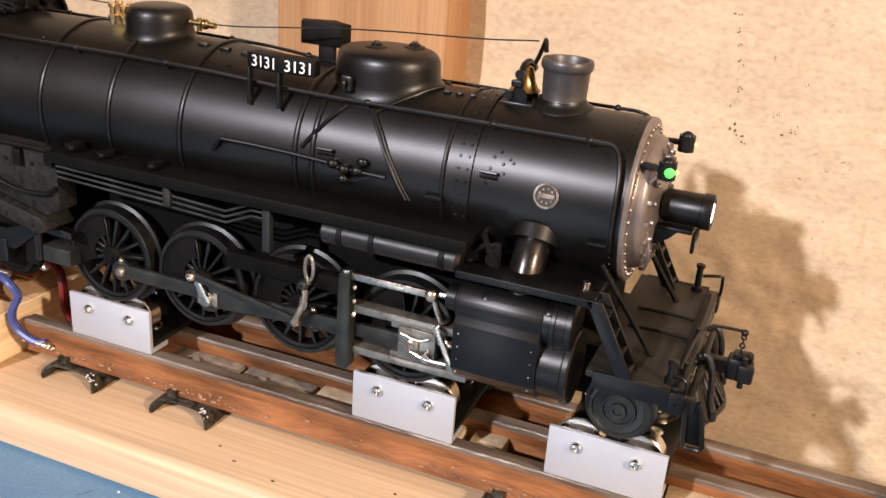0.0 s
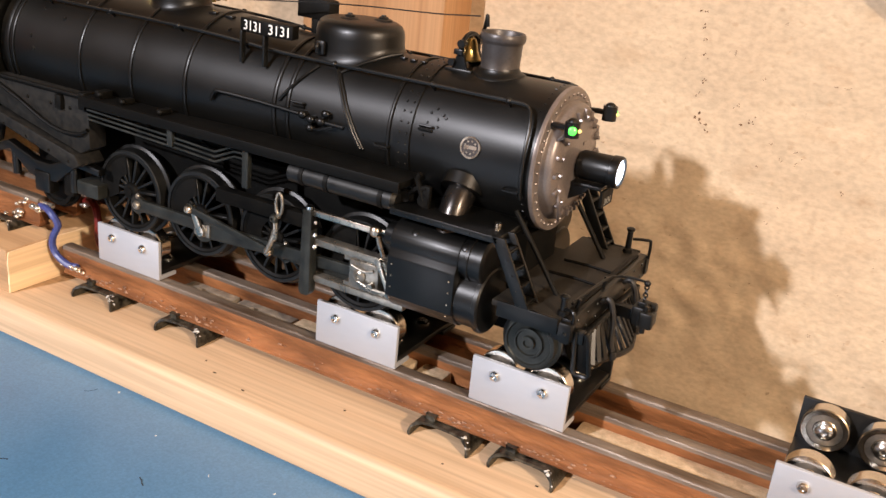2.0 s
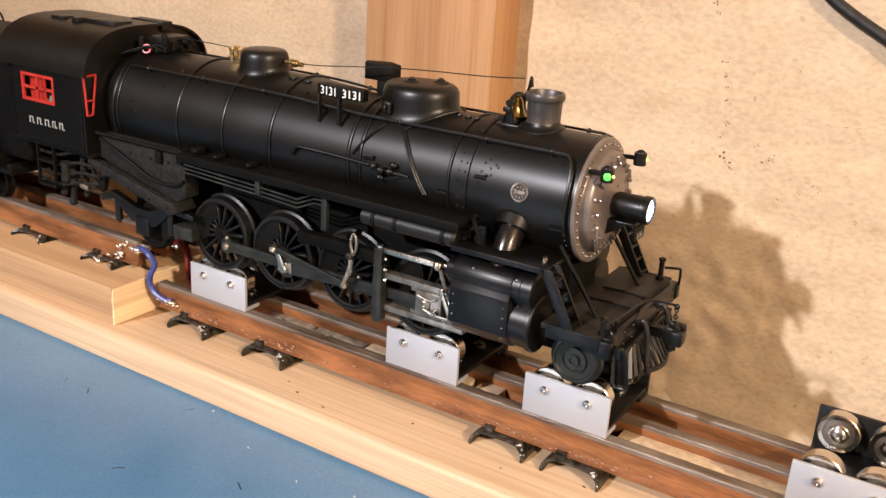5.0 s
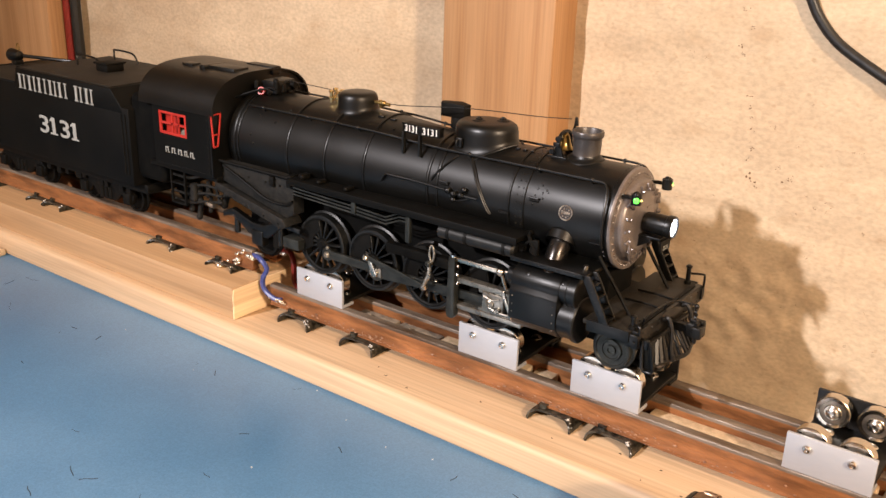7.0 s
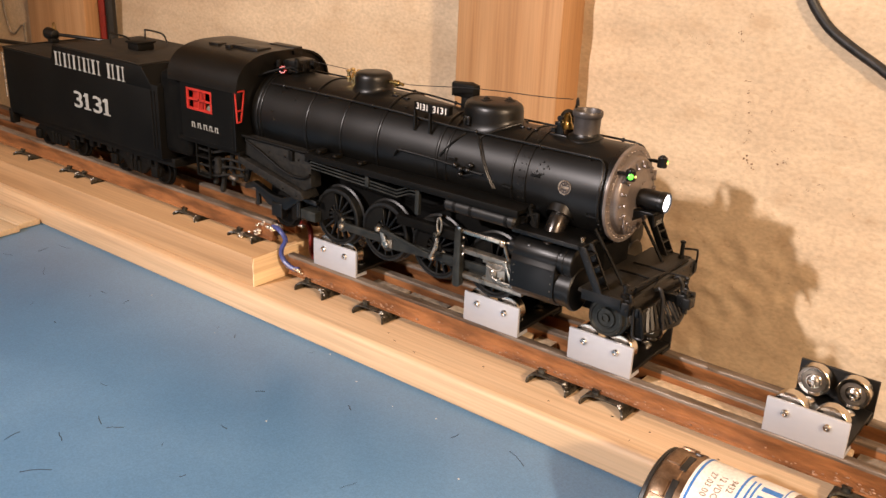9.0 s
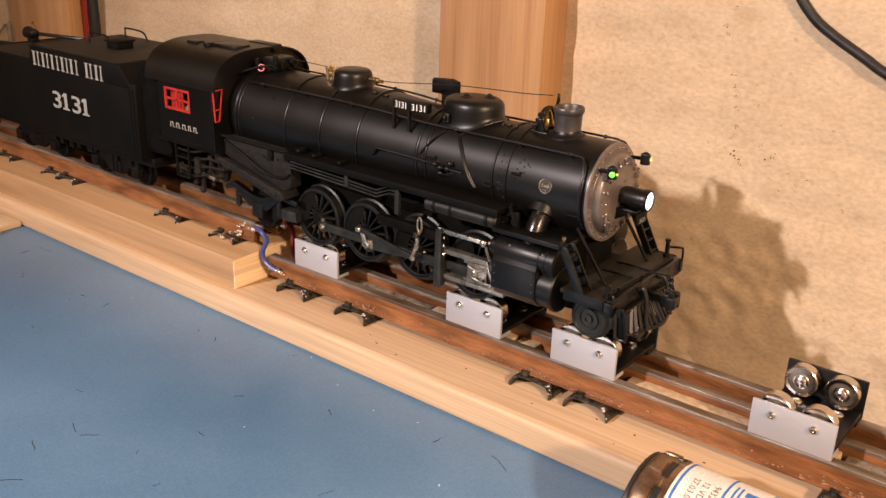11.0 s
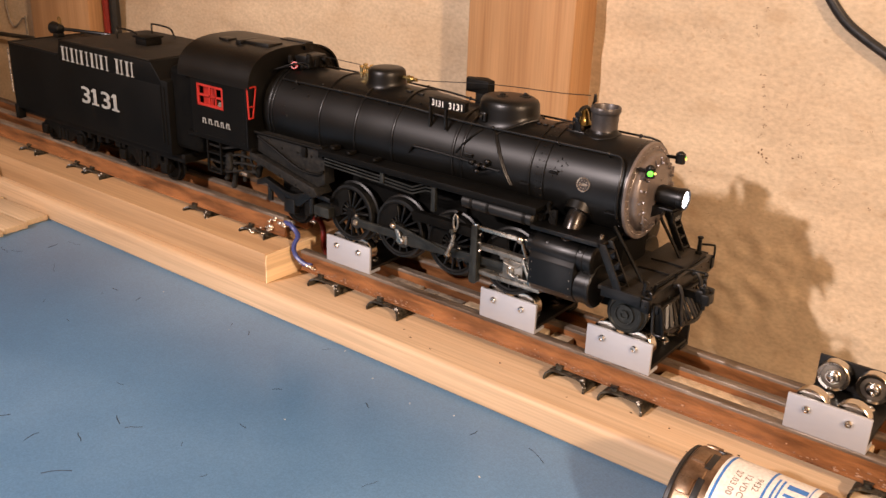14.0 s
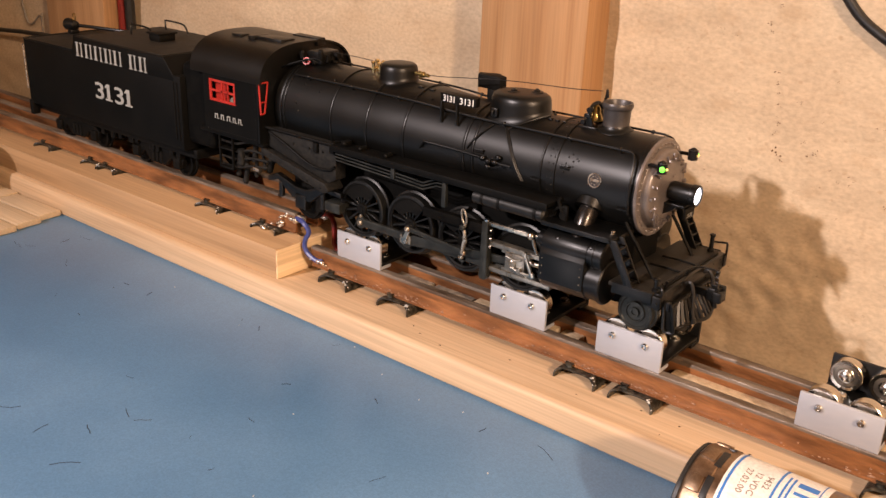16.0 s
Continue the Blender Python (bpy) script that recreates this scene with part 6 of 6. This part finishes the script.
part("lamp_loop", add_tube(body(), [(-492, 2, 131), (-492.5, 2, 134.4), (-491, 2, 135.6), (-489.4, 2, 134.4), (-489.6, 2, 130.8)], 0.4, 6, 4), BRASS, backup)
part("lamp_conduit", add_tube(body(), [(-489, 4, 127.5), (-478, 14, 126), (-462, 24, 124.6), (-440, 29, 124.4)], 1.2, 8, 4), SATIN, tender)
for s in (-1, 1):
    for x, z0, z1, paint in ((-331.5, 84, 118, DULL), (-328.5, 84, 118, DULL), (-497.8, 88, 118, NICKEL)):
        part("grab_iron", add_cyl(body(), (x, s * 33.3, z0), (x, s * 33.3, z1), 0.45, seg=8), paint, tender)
    bm = body()
    for k in range(58):
        add_stud(bm, (-495 + 2.9 * k, s * 33, 79.4), (0, s, 0), 0.26)
    part("rivets", bm, BLACK, tank)["kind"] = "stuff"
part("tender_frame", add_box(body(), (-498, -27, 72.5), (-322, 27, 78), 0.6), DULL, tender)
part("rear_step", add_box(body(), (-498.6, -33.4, 70), (-494.5, -28, 80), 0.5), DULL, tender)
part("rear_step", add_box(body(), (-498.6, 28, 70), (-494.5, 33.4, 80), 0.5), DULL, tender)
for cx in (-456, -366):
    truck = part("truck", add_box(body(), (cx - 20, -14, 66), (cx + 20, 14, 71.5), 0.6), DULL, tender, "dusty dark tender truck")
    for s in (-1, 1):
        shape = [(cx - 26, 67.5), (cx - 22, 71), (cx - 8, 73), (cx + 8, 73), (cx + 22, 71), (cx + 26, 67.5), (cx + 24, 62), (cx + 18, 62), (cx + 14, 66.5), (cx + 7, 60.5), (cx - 7, 60.5), (cx - 14, 66.5), (cx - 18, 62), (cx - 24, 62)]
        bm = add_prism(body(), shape, min(s * 21, s * 24), max(s * 21, s * 24), "y", 0.5)
        for x in (cx - 21, cx + 21):
            add_box(bm, (x - 3.2, min(s * 22, s * 26), 61.6), (x + 3.2, max(s * 22, s * 26), 68.5), 0.6)
        for x in (cx - 4, cx, cx + 4):
            add_cyl(bm, (x, s * 24, 61.5), (x, s * 24, 69), 1.3, seg=10)
        part("side_frame", bm, DULL, truck)
        for x in (cx - 21, cx + 21):
            wm = Matrix.Translation((x, s * 17.6, RAIL_HIGH + 8.4)) @ pose(0, 0, 0, -90 * s)
            part("wheel", add_lathe(body(), [(-2, 8.6), (-1, 9.6), (-0.2, 9.4), (0, 8.5), (2.2, 8.3), (2.3, 7.2), (1.4, 6.8), (1.4, 2.2), (2.4, 2.0), (2.4, 0.1)], wm, 32), DULL, truck)
part("drawbar", add_box(body(), (-324, -4, 70), (-304, 4, 73), 0.6), DULL, tender)
r6 = random.Random(77)
for k in range(9):
    x = -424 + 10.5 * k + r6.uniform(-3, 3)
    part("underframe_box", add_box(body(), (x - 2, -26, 68 + r6.uniform(0, 2)), (x + r6.uniform(1, 4), -22, 72.6), 0.3), DULL, tender)

# number, and the railway's name as plain strokes of the letters' size
bm = body()
for x0 in (-415.2, -394.0):
    three = written("3", 14.6, 0.06, 1.0, 0.16)
    wide, high = max(v.co.x for v in three.verts), max(v.co.y for v in three.verts)
    bmesh.ops.transform(three, matrix=Matrix.Translation((x0, -33.1, 95.2)) @ pose(0, 0, 0, 90) @ Matrix.Diagonal((10.8 / wide, 1.0, 1, 1)), verts=three.verts[:])
    rest = bpy.data.meshes.new("digit")
    three.to_mesh(rest)
    bm.from_mesh(rest)
    bpy.data.meshes.remove(rest)
    x1 = x0 + 15.8
    add_box(bm, (x1 - 1.6, -33.16, 95.2), (x1 + 1.6, -33.02, 95.2 + high))
    add_box(bm, (x1 - 3.6, -33.17, 95.2), (x1 + 3.6, -33.02, 96.2))
    add_prism(bm, [(x1 - 1.5, 95.2 + high), (x1 - 3.7, 93.4 + high), (x1 - 3.7, 92.5 + high), (x1 - 1.5, 93.2 + high)], -33.17, -33.02, "y")
part("tender_number", bm, GREYLETTER, tank, "large grey-white number")
bm = body()
x = -432.0
for w, g in ((8.6, 1.6), (9.0, 1.4), (9.6, 1.6), (8.8, 1.0), (9.4, 6.6), (8.4, 1.6), (8.6, 0)):
    for u, wide in ((0.9, 1.9), (w - 2.6, 1.1)):
        add_box(bm, (x + u, -33.25, 118.9), (x + u + wide, -33.0, 127.6))
        for z in (118.9, 127.0):
            add_box(bm, (x + u - 0.9, -33.24, z), (x + u + wide + 0.9, -33.0, z + 0.6))
    x += w + g
part("name_lettering", bm, GREYLETTER, tank, "grey-white plain lettering strokes")


# ---- movement: the drivers begin to turn slowly at the end ----
TURNS = ((0.0, 0), (14.9, 0), (15.1, 3), (15.3, 10), (15.5, 21), (15.7, 32), (15.9, 44), (16.0, 50))


def local(p, at_parent):
    return (Vector(p) - at_parent) * MM


def motions():
    home = PIVOT[loco]
    for w, at_, turn in WHEELS:
        spot = local(at_, home)
        walk(w, [(t, Matrix.Translation(spot) @ pose(0, 0, 0, 0, a, 0) @ pose(0, 0, 0, 0, 0, turn)) for t, a in TURNS])
    for ob, kind_, anchor in RODS:
        rows = []
        for t, a in TURNS:
            p = pin_at(-163, a)
            if kind_ == "side":
                m = Matrix.Translation(local(anchor + pin_at(-196, a) - pin_at(-196, 0), home))
            elif kind_ == "spin":
                m = Matrix.Translation(local(anchor, home)) @ pose(0, 0, 0, 0, a, 0)
            elif kind_ == "link":
                m = Matrix.Translation(local(anchor, home)) @ pose(0, 0, 0, 0, -math.degrees(link_angle(a) - PHI0), 0)
            elif kind_ == "ecc":
                e0, f0 = ecc_at(0), link_foot(PHI0)
                e1, f1 = ecc_at(a), link_foot(link_angle(a))
                swing = math.atan2(f1.z - e1.z, f1.x - e1.x) - math.atan2(f0.z - e0.z, f0.x - e0.x)
                m = Matrix.Translation(local(anchor + e1 - e0, home)) @ pose(0, 0, 0, 0, -math.degrees(swing), 0)
            else:
                reach = p.x + math.sqrt(ROD_LEN ** 2 - (AXLE_Z - p.z) ** 2)
                if kind_ == "cross":
                    m = Matrix.Translation(local(anchor + Vector((reach + 91.5, 0, 0)), home))
                else:
                    q = pin_at(-163, 0)
                    swing = math.atan2(AXLE_Z - p.z, reach - p.x) - math.atan2(AXLE_Z - q.z, -91.5 - q.x)
                    m = Matrix.Translation(local(anchor + p - q, home)) @ pose(0, 0, 0, 0, -math.degrees(swing), 0)
            rows.append((t, m))
        walk(ob, rows)


motions()
